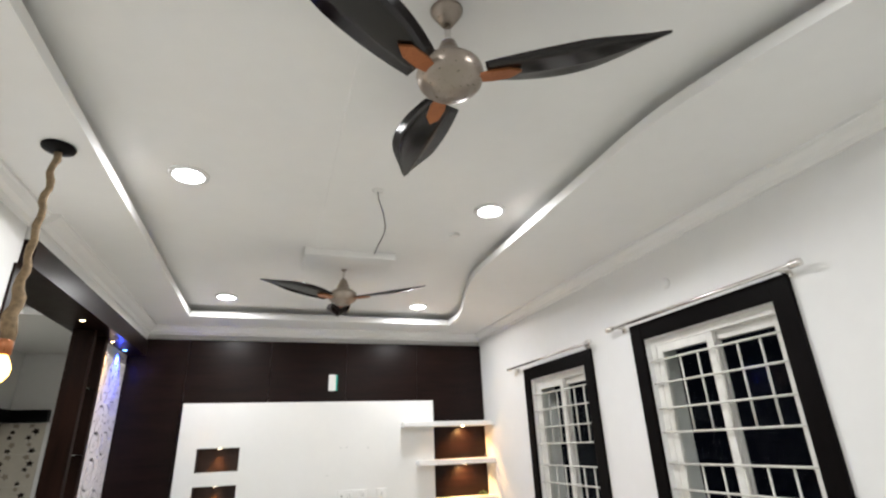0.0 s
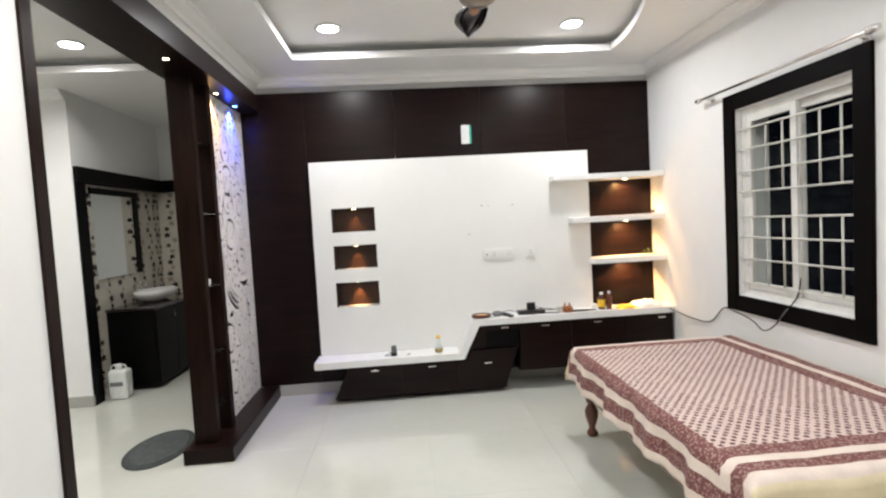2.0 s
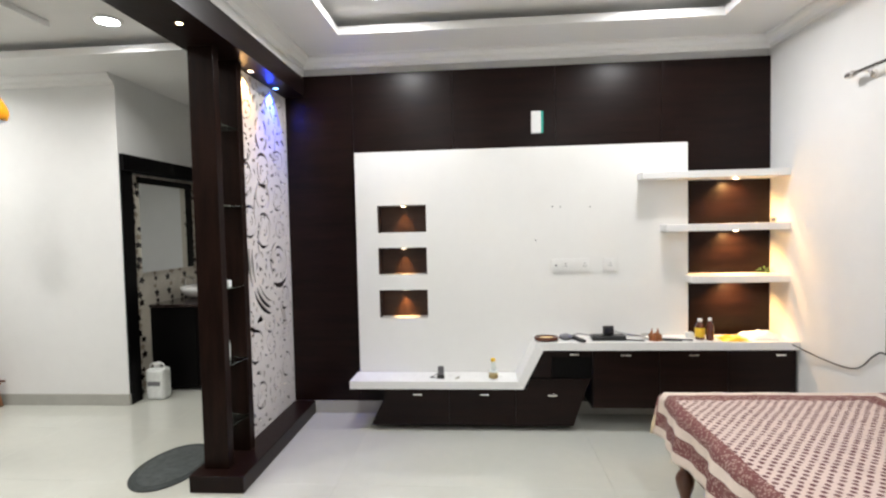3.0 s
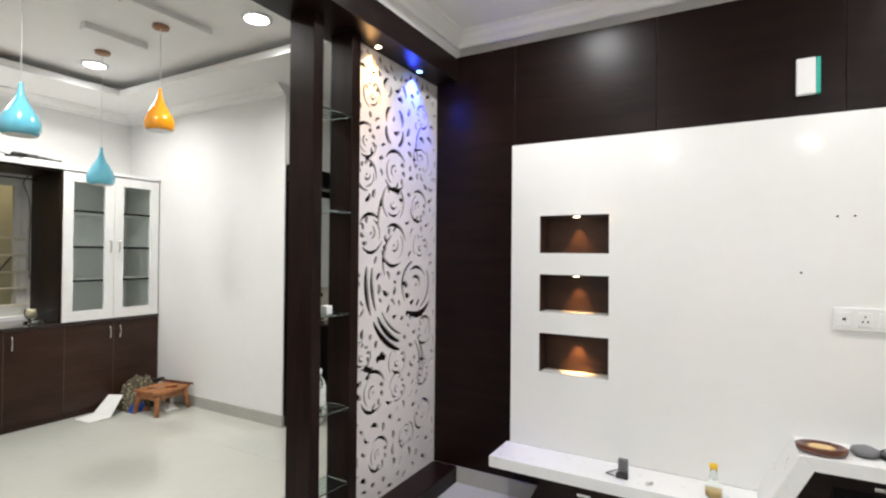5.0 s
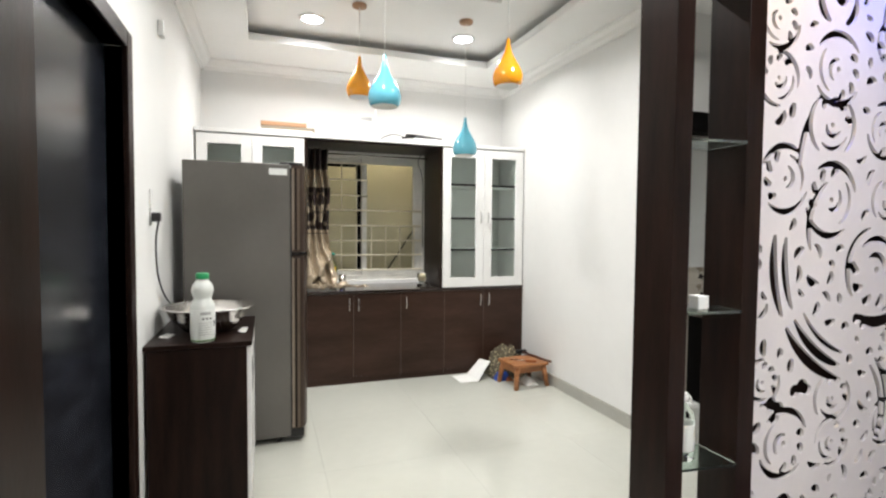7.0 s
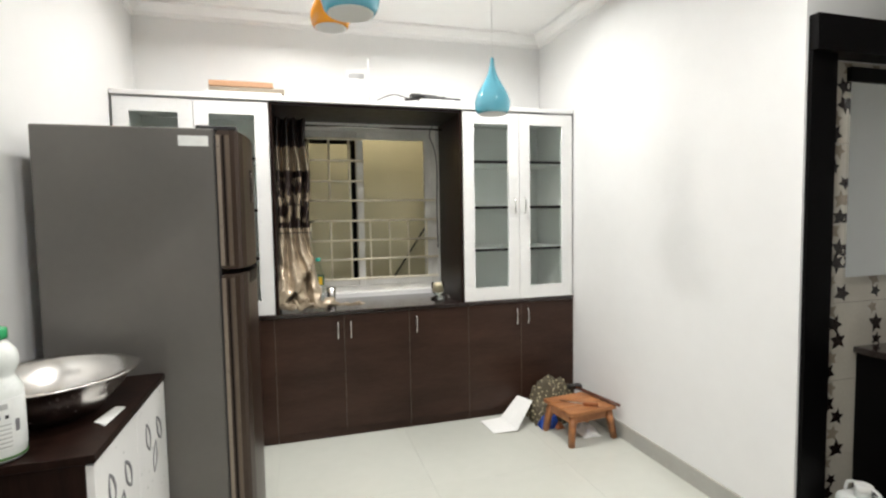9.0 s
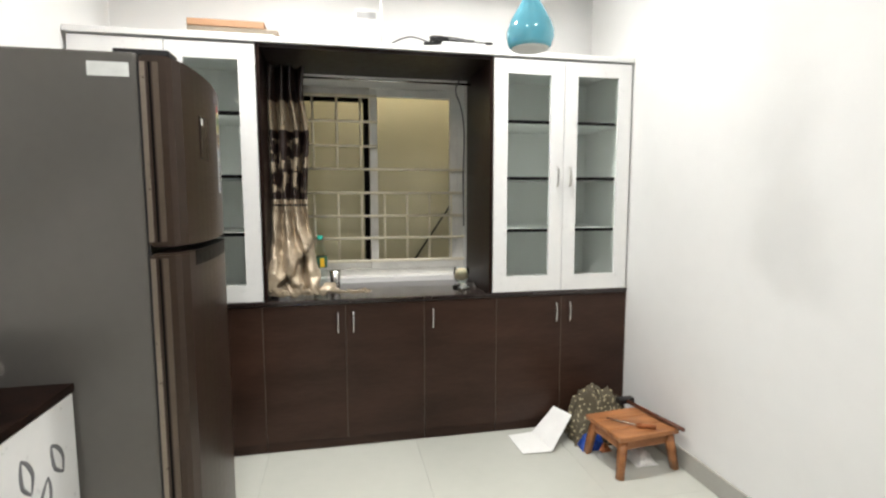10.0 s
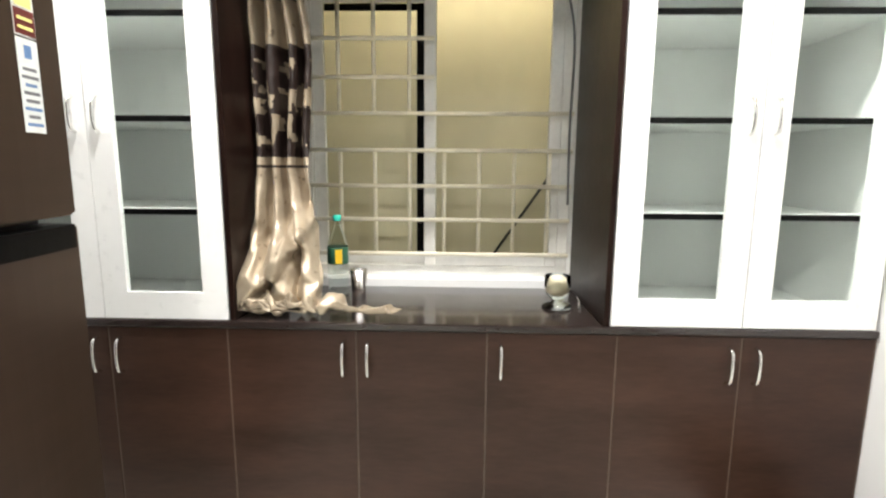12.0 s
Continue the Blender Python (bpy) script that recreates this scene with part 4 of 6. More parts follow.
def crockery(y0, y1):
    c = thing("display_cabinet", ((CF + WEST) / 2, (y0 + y1) / 2, 0.838), "white display cabinet with glass doors and empty shelves", "cabinet", "display cabinets")
    z0, z1, t = 0.84, 2.15, 0.018
    part("carcass", boxes((WEST + 0.004, WEST + 0.012, y0, y1, z0, z1), (WEST + 0.012, CF, y0, y0 + t, z0, z1), (WEST + 0.012, CF, y1 - t, y1, z0, z1),
                          (WEST + 0.012, CF, y0 + t, y1 - t, z0, z0 + t), (WEST + 0.012, CF, y0 + t, y1 - t, z1 - t, z1)), WHITE, c)
    for z in (1.2, 1.5, 1.82):
        sh = part("shelf", boxes((WEST + 0.014, CF - 0.03, y0 + t, y1 - t, z - 0.012, z)), WHITE, c)
        part("edge_strip", boxes((CF - 0.03, CF - 0.024, y0 + t, y1 - t, z - 0.018, z + 0.001)), BLACK, sh, "black shelf edge")
    mid = (y0 + y1) / 2
    for a, b, hy in ((y0, mid, mid - 0.038), (mid, y1, mid + 0.038)):
        w = 0.08
        a, b = a + 0.002, b - 0.002
        d = part("door", boxes((CF + 0.001, CF + 0.021, a, a + w, z0, z1 - 0.003), (CF + 0.001, CF + 0.021, b - w, b, z0, z1 - 0.003), (CF + 0.001, CF + 0.021, a + w, b - w, z0, z0 + 0.09), (CF + 0.001, CF + 0.021, a + w, b - w, z1 - 0.083, z1 - 0.003)), WHITE, c)
        pane = part("pane", boxes((CF + 0.008, CF + 0.012, a + w - 0.003, b - w + 0.003, z0 + 0.087, z1 - 0.08)), FROST, d, "clear glass pane")
        pane.visible_shadow = False
        bow_handle(d, hy, 1.5, 0.11, CF + 0.021, 0.024)


FROST = glassy("cabinet_glass", (0.90, 0.965, 0.925), 0.03, True)
crockery(2.965, 3.8)
crockery(5.048, DNORTH - 0.014)
topper = thing("cabinet_top", (-5.0, 4.43, 2.158), "white top board across the crockery cabinets", "shelf")
part("board", boxes((WEST + 0.003, CF + 0.018, 2.955, DNORTH - 0.008, 2.158, 2.185), bev=0.002), WHITE, topper)
part("front_strip", boxes((CF + 0.0185, CF + 0.03, 2.955, DNORTH - 0.008, 2.157, 2.186), bev=0.003), WHITE, topper)
niche = thing("window_recess", (-5.0, 4.44, 0.84), "dark wenge lining of the window recess between the cabinets", "window trim")
part("side_panel", boxes((WEST + 0.003, CF + 0.018, 3.802, 3.82, 0.838, 2.156), bev=0.001), WENGE_V, niche)
part("side_panel", boxes((WEST + 0.003, CF + 0.018, 5.028, 5.046, 0.838, 2.156), bev=0.001), WENGE_V, niche)
part("top_panel", boxes((WEST + 0.003, CF + 0.018, 3.821, 5.027, 2.135, 2.156), bev=0.001), WENGE, niche)
single("curtain_track", tube(bmesh.new(), [(-5.17, 3.821, 2.092), (-5.17, 5.027, 2.092)], 0.007, 8), STEEL, "thin metal curtain rod in the window recess", "curtain rod")


def curtain():
    """A narrow gathered satin curtain, bunched and pooled on the counter."""
    bm = bmesh.new()
    nu, nv = 120, 170

    def cloth(u, v):
        """Place of the cloth at u across and v down; past v = 1 it lies on the counter."""
        w = min(v, 1.0)
        low = ease((w - 0.52) / 0.48)
        width = 0.205 - 0.03 * math.exp(-((w - 0.12) / 0.12) ** 2) + 0.035 * low
        lean = 0.012 * math.sin(w * 8) - 0.018 * low
        wander = 0.9 * noise.noise(Vector((u * 2.2, w * 3.0, 4.0)))
        pleats = math.sin(u * 2 * math.pi * (3.4 - 0.9 * low) + wander * 2.2)
        sharp = math.copysign(abs(pleats) ** 0.7, pleats)
        x = -4.985 + (0.042 - 0.006 * low) * sharp + 0.05 * low * (0.5 + noise.noise(Vector((u * 2.5, w * 5, 3.3)))) + 0.1 * low
        crease = noise.noise(Vector((u * 5 + w * 7, w * 16 - u * 3, 8.0)))
        x += 0.026 * (0.25 + low) * crease + 0.012 * noise.noise(Vector((u * 14, w * 34, 2.0))) * (0.3 + low)
        y = 3.829 + lean * u + width * u + 0.022 * low * noise.noise(Vector((u * 4, w * 9, 6.0)))
        z = 2.1 - 1.235 * w
        if w > 0.72:
            k = (w - 0.72) / 0.28
            x += 0.07 * k * k
            y += 0.05 * k * (u - 0.3) + 0.035 * k * noise.noise(Vector((u * 5, w * 14, 12.0)))
            z += 0.035 * k * (1 - k) * 4 * noise.noise(Vector((u * 6, w * 11, 15.0)))
        s = w - (0.98 - 0.22 * u)
        x += 0.085 * math.exp(-(s / (0.07 if s < 0 else 0.018)) ** 2) * low
        if v > 1.0:
            k = (v - 1.0) / 0.28
            y += k * (0.01 + 0.26 * u ** 2.2) + 0.02 * noise.noise(Vector((u * 8, k * 7, 21.0)))
            x += k * (0.07 - 0.05 * u) + 0.02 * noise.noise(Vector((u * 9, k * 6, 25.0)))
            z = 0.862 + 0.05 * (1 - 0.6 * k) * (0.5 + 1.2 * noise.noise(Vector((u * 9 + k * 3, k * 7, 28.0))))
        return Vector((min(x, CF + 0.0), max(y, 3.823), max(z, 0.841)))

    rows = [[bm.verts.new(cloth(i / nu, 1.28 * j / nv)) for i in range(nu + 1)] for j in range(nv + 1)]
    for j in range(nv):
        for i in range(nu):
            f = bm.faces.new((rows[j][i], rows[j][i + 1], rows[j + 1][i + 1], rows[j + 1][i]))
            f.smooth = True
            z = 2.1 - 1.235 * 1.28 * j / nv
            u = i / nu
            dark = z > 1.915 or 1.715 < z < 1.765 or 1.38 < z < 1.42 or 1.345 < z < 1.356
            if 1.42 < z <= 1.715:
                dark = noise.noise(Vector((u * 7, z * 13, 30.0))) + 0.5 * noise.noise(Vector((u * 19, z * 40, 31.0))) > -0.12
            f.material_index = 1 if dark else 0
    me = bpy.data.meshes.new("curtain")
    bm.to_mesh(me)
    bm.free()
    me.materials.append(SATIN)
    me.materials.append(BROWNSATIN)
    ob = new("curtain", me)
    ob.modifiers.new("cloth", "SOLIDIFY").thickness = 0.003
    return tagged(ob, "gathered beige satin curtain with dark brown bands pooling on the counter", "curtain")


curtain()

# refrigerator
FX0, FX1 = -4.22, -3.635
fridge = thing("refrigerator", ((FX0 + FX1) / 2, 3.35, 0), "tall brown-grey two-door refrigerator beside the low cabinet", "refrigerator")
part("body", boxes((FX0, FX1, 3.02, 3.638, 0.04, 1.795), bev=0.008), FRIDGESIDE, fridge)
part("gasket", boxes((FX0 + 0.01, FX1 - 0.006, 3.636, 3.646, 0.06, 1.77)), PLASTIC, fridge)


def fridge_door(z0, z1):
    outline = [(FX1, 3.645), (FX1, 3.697), (FX1 - 0.006, 3.712), (FX1 - 0.02, 3.725)] + [(FX1 - 0.012 - (FX1 - FX0 - 0.024) * k / 12, 3.732 + 0.022 * math.sin(math.pi * k / 12)) for k in range(1, 12)] + [(FX0 + 0.012, 3.732), (FX0, 3.72), (FX0, 3.645)]
    bm = slab(bmesh.new(), outline, z0, z1)
    bmesh.ops.bevel(bm, geom=[e for e in bm.edges if abs(e.verts[0].co.z - e.verts[1].co.z) < 1e-5], offset=0.006, segments=2, affect="EDGES")
    return bm


up = part("upper_door", fridge_door(1.235, 1.79), FRIDGEDOOR, fridge)
low = part("lower_door", fridge_door(0.09, 1.215), FRIDGEDOOR, fridge)
front = [(x_, 3.7335 + 0.022 * math.sin(math.pi * (FX1 - 0.012 - x_) / (FX1 - FX0 - 0.024))) for x_ in [-4.2 + 0.46 * k / 10 for k in range(11)]]
part("handle_recess", slab(bmesh.new(), [(-3.74, 3.7), (-4.2, 3.7)] + front, 1.166, 1.2155), BLACK, low, "black recessed grip")
BRONZE = material("bronze_edge", (0.27, 0.225, 0.18), 0.3, 0.6, vary=0.1, scale=8)
part("side_trim", boxes((FX1 - 0.001, FX1 + 0.003, 3.646, 3.66, 0.1, 1.2)), BRONZE, low)
part("side_trim", boxes((FX1 - 0.001, FX1 + 0.003, 3.646, 3.66, 1.25, 1.77)), BRONZE, up)
for d, z0, z1 in ((low, 0.1, 1.2), (up, 1.25, 1.77)):
    part("side_groove", boxes((FX1 - 0.001, FX1 + 0.0015, 3.668, 3.674, z0, z1)), BLACK, d)
    part("side_trim", boxes((FX1 - 0.001, FX1 + 0.002, 3.679, 3.694, z0, z1)), material("dull_bronze_edge", (0.13, 0.1, 0.075), 0.35, 0.5, vary=0.1, scale=8), d)
part("control_panel", boxes((-3.92, -3.825, 3.742, 3.7555, 1.51, 1.65), bev=0.001), material("dark_display", (0.035, 0.024, 0.018), 0.25, vary=0.2, scale=20), up, "dark control panel")
part("sticker", boxes((-3.855, -3.832, 3.754, 3.7562, 1.622, 1.642)), LABELW, up)


def face_card(name, x0, x1, z0, z1, mat, parent, label="", proud=0.001, round_top=False):
    """A sticker that follows the bowed front of the upper door."""
    bm = bmesh.new()
    n_ = 10
    def y_(x):
        return 3.732 + 0.022 * math.sin(math.pi * (FX1 - 0.012 - x) / (FX1 - FX0 - 0.024)) + proud
    for k in range(n_):
        a, b = x0 + (x1 - x0) * k / n_, x0 + (x1 - x0) * (k + 1) / n_
        ra, rb = [math.sqrt(max(0.0, 1 - (2 * (q - x0) / (x1 - x0) - 1) ** 2)) * (x1 - x0) / 2 if round_top else 0 for q in (a, b)]
        top = z1 - ((x1 - x0) / 2 if round_top else 0)
        bm.faces.new([bm.verts.new(p) for p in ((a, y_(a), z0), (b, y_(b), z0), (b, y_(b), top + rb), (a, y_(a), top + ra))])
    return part(name, bm, mat, parent, label)


RED = material("red_print", (0.55, 0.03, 0.04), 0.4, vary=0.1, scale=20)
PALEYELLOW = material("pale_yellow_print", (0.72, 0.66, 0.24), 0.4, vary=0.1, scale=20)
MAROONINK = material("maroon_print", (0.12, 0.02, 0.018), 0.4, vary=0.1, scale=20)
BLUEINK = material("blue_print", (0.12, 0.22, 0.42), 0.4, vary=0.1, scale=20)
card = face_card("energy_label", -4.145, -4.09, 1.575, 1.735, LABELW, up, "round-topped energy label in red, yellow and maroon", 0.001, True)
face_card("label_arc", -4.143, -4.092, 1.7, 1.733, RED, card, "", 0.0018, True)
face_card("label_field", -4.139, -4.096, 1.628, 1.704, PALEYELLOW, card, "", 0.0024)
face_card("label_dial", -4.133, -4.102, 1.66, 1.69, GREEN, card, "", 0.003, True)
face_card("label_foot", -4.143, -4.092, 1.578, 1.624, MAROONINK, card, "", 0.002)
for k in range(2):
    face_card("print_bar", -4.137, -4.098, 1.588 + 0.016 * k, 1.594 + 0.016 * k, PALEYELLOW, card, "", 0.0026)
care = face_card("care_label", -4.145, -4.09, 1.4, 1.572, LABELW, up, "white care label with blue print")
face_card("print_bar", -4.127, -4.108, 1.536, 1.56, BLUEINK, care, "", 0.0018)
for k in range(8):
    w_ = (0.021, 0.015, 0.022, 0.018)[k % 4]
    face_card("print_bar", -4.1175 - w_, -4.1175 + w_, 1.412 + 0.0145 * k, 1.418 + 0.0145 * k, BLUEINK if k in (0, 2, 5) else GREYINK, care, "", 0.0018)
part("kick_plate", boxes((FX0 + 0.01, FX1 - 0.006, 3.61, 3.72, 0.03, 0.085), bev=0.004), PLASTIC, fridge)
for x in (FX0 + 0.06, FX1 - 0.06):
    for y in (3.03, 3.56):
        part("foot", turned([(0.02, 0), (0.024, 0.006), (0.02, 0.042)], (x, y, 0), 16), PLASTIC, fridge)
part("hinge_cover", boxes((FX1 - 0.1, FX1 - 0.02, 3.57, 3.72, 1.791, 1.81), bev=0.004), PLASTIC, fridge)
part("side_sticker", boxes((FX1, FX1 + 0.001, 3.51, 3.618, 1.725, 1.765)), LABELW, fridge, "pale printed sticker")

# low cabinet
LX0, LX1, LY1 = -3.622, -2.905, 3.42
low_cab = thing("low_cabinet", ((LX0 + LX1) / 2, 3.15, 0), "dark laminate low cabinet with white decorated sliding doors", "cabinet")
part("body", boxes((LX0, LX1, DSOUTH + 0.014, LY1 - 0.02, 0, 0.815), bev=0.002), WENGE_V, low_cab)
part("top", boxes((LX0 - 0.004, LX1 + 0.004, DSOUTH + 0.002, LY1 + 0.004, 0.817, 0.84), bev=0.002), WENGE_V, low_cab)
for a, b in ((LX0 + 0.002, -3.266), (-3.262, LX1 - 0.002)):
    d = part("door", boxes((a, b, LY1 - 0.02, LY1, 0.05, 0.812), bev=0.002), WHITE, low_cab, "white door with grey leaf motifs")
    for cx, cz, lean in ((a + 0.10, 0.66, 25), (a + 0.17, 0.58, -20), (a + 0.24, 0.68, 15)):
        for s in (1, -1):
            pts = curve_pts([(0, 0, -0.05), (0.022 * s, 0, -0.01), (0.016 * s, 0, 0.03), (0.003, 0, 0.06)], 5)
            bm = tube(bmesh.new(), pts, [0.003 + 0.004 * math.sin(math.pi * k / 15) for k in range(16)], 6)
            bmesh.ops.transform(bm, matrix=pose(cx, LY1 + 0.0005, cz, 0, lean, 0) @ Matrix.Diagonal((1, 0.25, 1, 1)), verts=bm.verts)
            part("leaf_motif", bm, GREYINK, d)


# pendants
def pendant(x, y, z, mat, label):
    p = thing("pendant_lamp", (x, y, TOP), label, "pendant light", "drop-shaped pendants")
    part("canopy", turned([(0.012, 0), (0.05, 0.004), (0.052, 0.02), (0.05, 0.024)], (x, y, TOP - 0.024), 28), PLANK, p)
    part("cord", tube(bmesh.new(), [(x, y, TOP - 0.02), (x, y, z + 0.285)], 0.0028, 6), PLATE, p)
    prof = [(0.075, 0.0), (0.086, 0.012), (0.094, 0.04), (0.093, 0.065), (0.082, 0.1), (0.06, 0.14), (0.036, 0.18), (0.022, 0.215), (0.014, 0.25), (0.01, 0.285), (0.006, 0.29)]
    bm = lathe(bmesh.new(), prof, (x, y, z), 36)
    part("shade", bm, mat, p)
    part("opening", turned([(0.06, -0.002), (0.072, -0.0015), (0.074, 0.001)], (x, y, z), 30), PLATE, p)


pendant(-3.95, 4.13, 2.335, ORANGE, "glossy orange drop-shaped pendant lamp, unlit")
pendant(-3.95, 4.95, 1.965, AQUA, "glossy aqua drop-shaped pendant lamp hanging lowest")
pendant(-3.12, 4.9, 2.275, ORANGE, "glossy orange drop-shaped pendant lamp, unlit")
pendant(-3.12, 4.13, 2.085, AQUA, "glossy aqua drop-shaped pendant lamp on a white cord")
for x0, x1, y0, y1 in ((-2.95, -2.85, 4.53, 5.1), (-3.56, -3.49, 4.61, 5.03)):
    single("ceiling_box", boxes((x0, x1, y0, y1, TOP - 0.045, TOP), bev=0.004), CEILING, "white boxed strip on the dining ceiling", "ceiling box")

# wash basin recess
TX = -3.05                       # face of the tiled wall
recess = thing("tiled_recess", (-3.0, 7.0, 0), "wash recess clad in leaf-printed tiles with a black surround", "wall cladding", kind="structure")
part("post", boxes((TX - 0.009, -2.982, DNORTH + 0.012, DNORTH + 0.15, 0, 2.06), bev=0.003), BLACK, recess)
part("header", boxes((TX - 0.009, -2.96, DNORTH + 0.012, PNORTH - 0.001, 2.06, 2.2), bev=0.004), BLACK, recess)
LEAFDARK = material("dark_leaf_print", (0.022, 0.014, 0.012), 0.25, vary=0.3, scale=30)
LEAFPALE = material("pale_leaf_print", (0.33, 0.28, 0.22), 0.25, vary=0.2, scale=30)


def leaf_prints(place, width, height, rng, parent):
    """Five-lobed leaves printed on one tile, dark and pale ones in upright runs; place maps (across, up) to the tile's face."""
    for mat, pale in ((LEAFDARK, False), (LEAFPALE, True)):
        bm = bmesh.new()
        for run in range(2):
            for k in range(5):
                if (k % 3 == 1) != pale:
                    continue
                cx = width * (0.27 + 0.48 * run) + rng.uniform(-0.045, 0.045)
                cz = height * (k + 0.5) / 5 + rng.uniform(-0.008, 0.008)
                size, turn = rng.uniform(0.032, 0.05), rng.uniform(-0.7, 0.7)
                ring = []
                for q in range(11):
                    a = turn + math.pi * (-0.5 + 2 * q / 11) + math.pi / 11
                    r = size * ((1.0, 0.52)[q % 2] if q < 10 else 0.4)
                    px, pz = cx + r * math.cos(a), cz + r * math.sin(a)
                    ring.append(bm.verts.new(place(min(max(px, 0.004), width - 0.004), min(max(pz, 0.004), height - 0.004))))
                hub = bm.verts.new(place(cx, cz))
                for q in range(11):
                    bm.faces.new((hub, ring[q], ring[(q + 1) % 11]))
        part("leaf_print", bm, mat, parent)


prng = random.Random(21)
TH = 0.342
for i in range(4):
    for k in range(6):
        a, b = DNORTH + 0.152 + 0.45 * i, min(DNORTH + 0.152 + 0.45 * (i + 1), PNORTH)
        z0, z1 = 0.002 + TH * k, 0.002 + TH * (k + 1)
        tile = part("tile", boxes((TX - 0.009, TX, a + 0.001, b - 0.001, z0 + 0.001, z1 - 0.001), bev=0.001), WALLTILE, recess)
        leaf_prints(lambda u, v: (TX + 0.0006, a + u, z0 + v), b - a, TH, prng, tile)
for k in range(6):
    z0 = 0.002 + TH * k
    tile = part("tile", boxes((TX + 0.001, TX + 0.449, PNORTH - 0.009, PNORTH, z0 + 0.001, z0 + TH - 0.001), bev=0.001), WALLTILE, recess)
    leaf_prints(lambda u, v: (TX + u, PNORTH - 0.0096, z0 + v), 0.45, TH, prng, tile)
part("header", boxes((-2.959, TX + 0.47, PNORTH - 0.08, PNORTH - 0.001, 2.06, 2.2), bev=0.004), BLACK, recess)
vanity = thing("wash_stand", (-2.8, 7.1, 0), "black wash stand with a dark top in the tiled recess", "cabinet")
part("body", boxes((TX + 0.002, -2.6, 6.3, PNORTH - 0.012, 0.03, 0.8), bev=0.003), BLACK, vanity)
part("top", boxes((TX + 0.002, -2.56, 6.28, PNORTH - 0.012, 0.802, 0.83), bev=0.004), GRANITE, vanity)
for a, b in ((6.31, 6.72), (6.725, 7.13), (7.135, 7.54)):
    d = part("door", boxes((-2.598, -2.582, a, b, 0.05, 0.79), bev=0.002), BLACK, vanity)
    part("handle", tube(bmesh.new(), [(-2.582, b - 0.05, 0.66), (-2.56, b - 0.05, 0.67), (-2.56, b - 0.05, 0.73), (-2.582, b - 0.05, 0.74)], 0.005, 8), CHROME, d)
basin = thing("wash_basin", (-2.82, 6.85, 0.83), "white ceramic bowl basin on the dark wash stand", "wash basin")
bm = turned([(0.1, 0), (0.17, 0.03), (0.205, 0.08), (0.21, 0.12), (0.206, 0.124), (0.19, 0.115), (0.15, 0.06), (0.05, 0.035)], (0, 0, 0), 36)
bmesh.ops.transform(bm, matrix=Matrix.Translation((-2.82, 6.85, 0.83)) @ Matrix.Diagonal((0.95, 1.35, 1, 1)), verts=bm.verts)
part("bowl", bm, CERAMIC, basin)
part("drain", turned([(0.022, 0), (0.022, 0.004)], (-2.82, 6.85, 0.866), 16), CHROME, basin)
tap = thing("basin_tap", (-3.03, 6.85, 0.83), "tall chrome basin tap", "tap")
part("spout", tube(bmesh.new(), curve_pts([(-3.03, 6.85, 0.83), (-3.03, 6.85, 1.0), (-3.0, 6.85, 1.04), (-2.92, 6.85, 1.01)], 5), 0.012, 10), CHROME, tap)
mir = thing("wall_mirror", (TX, 6.55, 1.12), "frameless mirror with a dark side board and top on the tiles", "mirror")
part("glass", boxes((TX + 0.001, TX + 0.012, 6.205, 6.94, 1.14, 1.97)), MIRROR, mir)
part("side_board", boxes((TX + 0.001, TX + 0.02, 6.941, 7.04, 1.14, 1.97), bev=0.002), BLACK, mir)
part("top_board", boxes((TX + 0.001, TX + 0.022, 6.19, 7.05, 1.971, 2.03), bev=0.002), BLACK, mir)
pdoor = thing("door_2", (-1.56, 7.0, 0), "closed dark wenge door in the passage", "door", kind="structure")
part("leaf", boxes((-1.59, -1.561, 6.5, 7.3, 0.005, 2.05), bev=0.003), WENGE_V, pdoor)
for r in ((6.42, 6.5, 0, 2.13), (7.3, 7.38, 0, 2.13), (6.5, 7.3, 2.05, 2.13)):
    part("frame", boxes((-1.6, -1.561, *r), bev=0.003), BLACK, pdoor)

# ---- small things: living room ----
def plate(name, x0, x1, z0, z1, n, label):
    s = thing(name, ((x0 + x1) / 2, PF, (z0 + z1) / 2), label, "socket", "wall sockets")
    part("cover", boxes((x0, x1, PF - 0.012, PF - 0.0005, z0, z1), bev=0.003), PLATE, s)
    for k in range(n):
        c = x0 + (x1 - x0) * (k + 0.5) / n
        w = (x1 - x0) / n * 0.33
        m_ = part("module", boxes((c - w, c + w, PF - 0.016, PF - 0.0115, z0 + 0.02, z1 - 0.02), bev=0.002), PLATE, s)
        if n == 1 or k in (1, 3):
            for hx, hz in ((-0.009, -0.008), (0.009, -0.008), (0, 0.012)):
                part("pin_hole", boxes((c + hx - 0.003, c + hx + 0.003, PF - 0.0167, PF - 0.0158, (z0 + z1) / 2 + hz - 0.004, (z0 + z1) / 2 + hz + 0.004)), PLASTIC, m_)
        elif k == 0:
            part("pin_hole", boxes((c - 0.006, c + 0.006, PF - 0.0167, PF - 0.0158, (z0 + z1) / 2 - 0.006, (z0 + z1) / 2 + 0.006)), PLASTIC, m_)


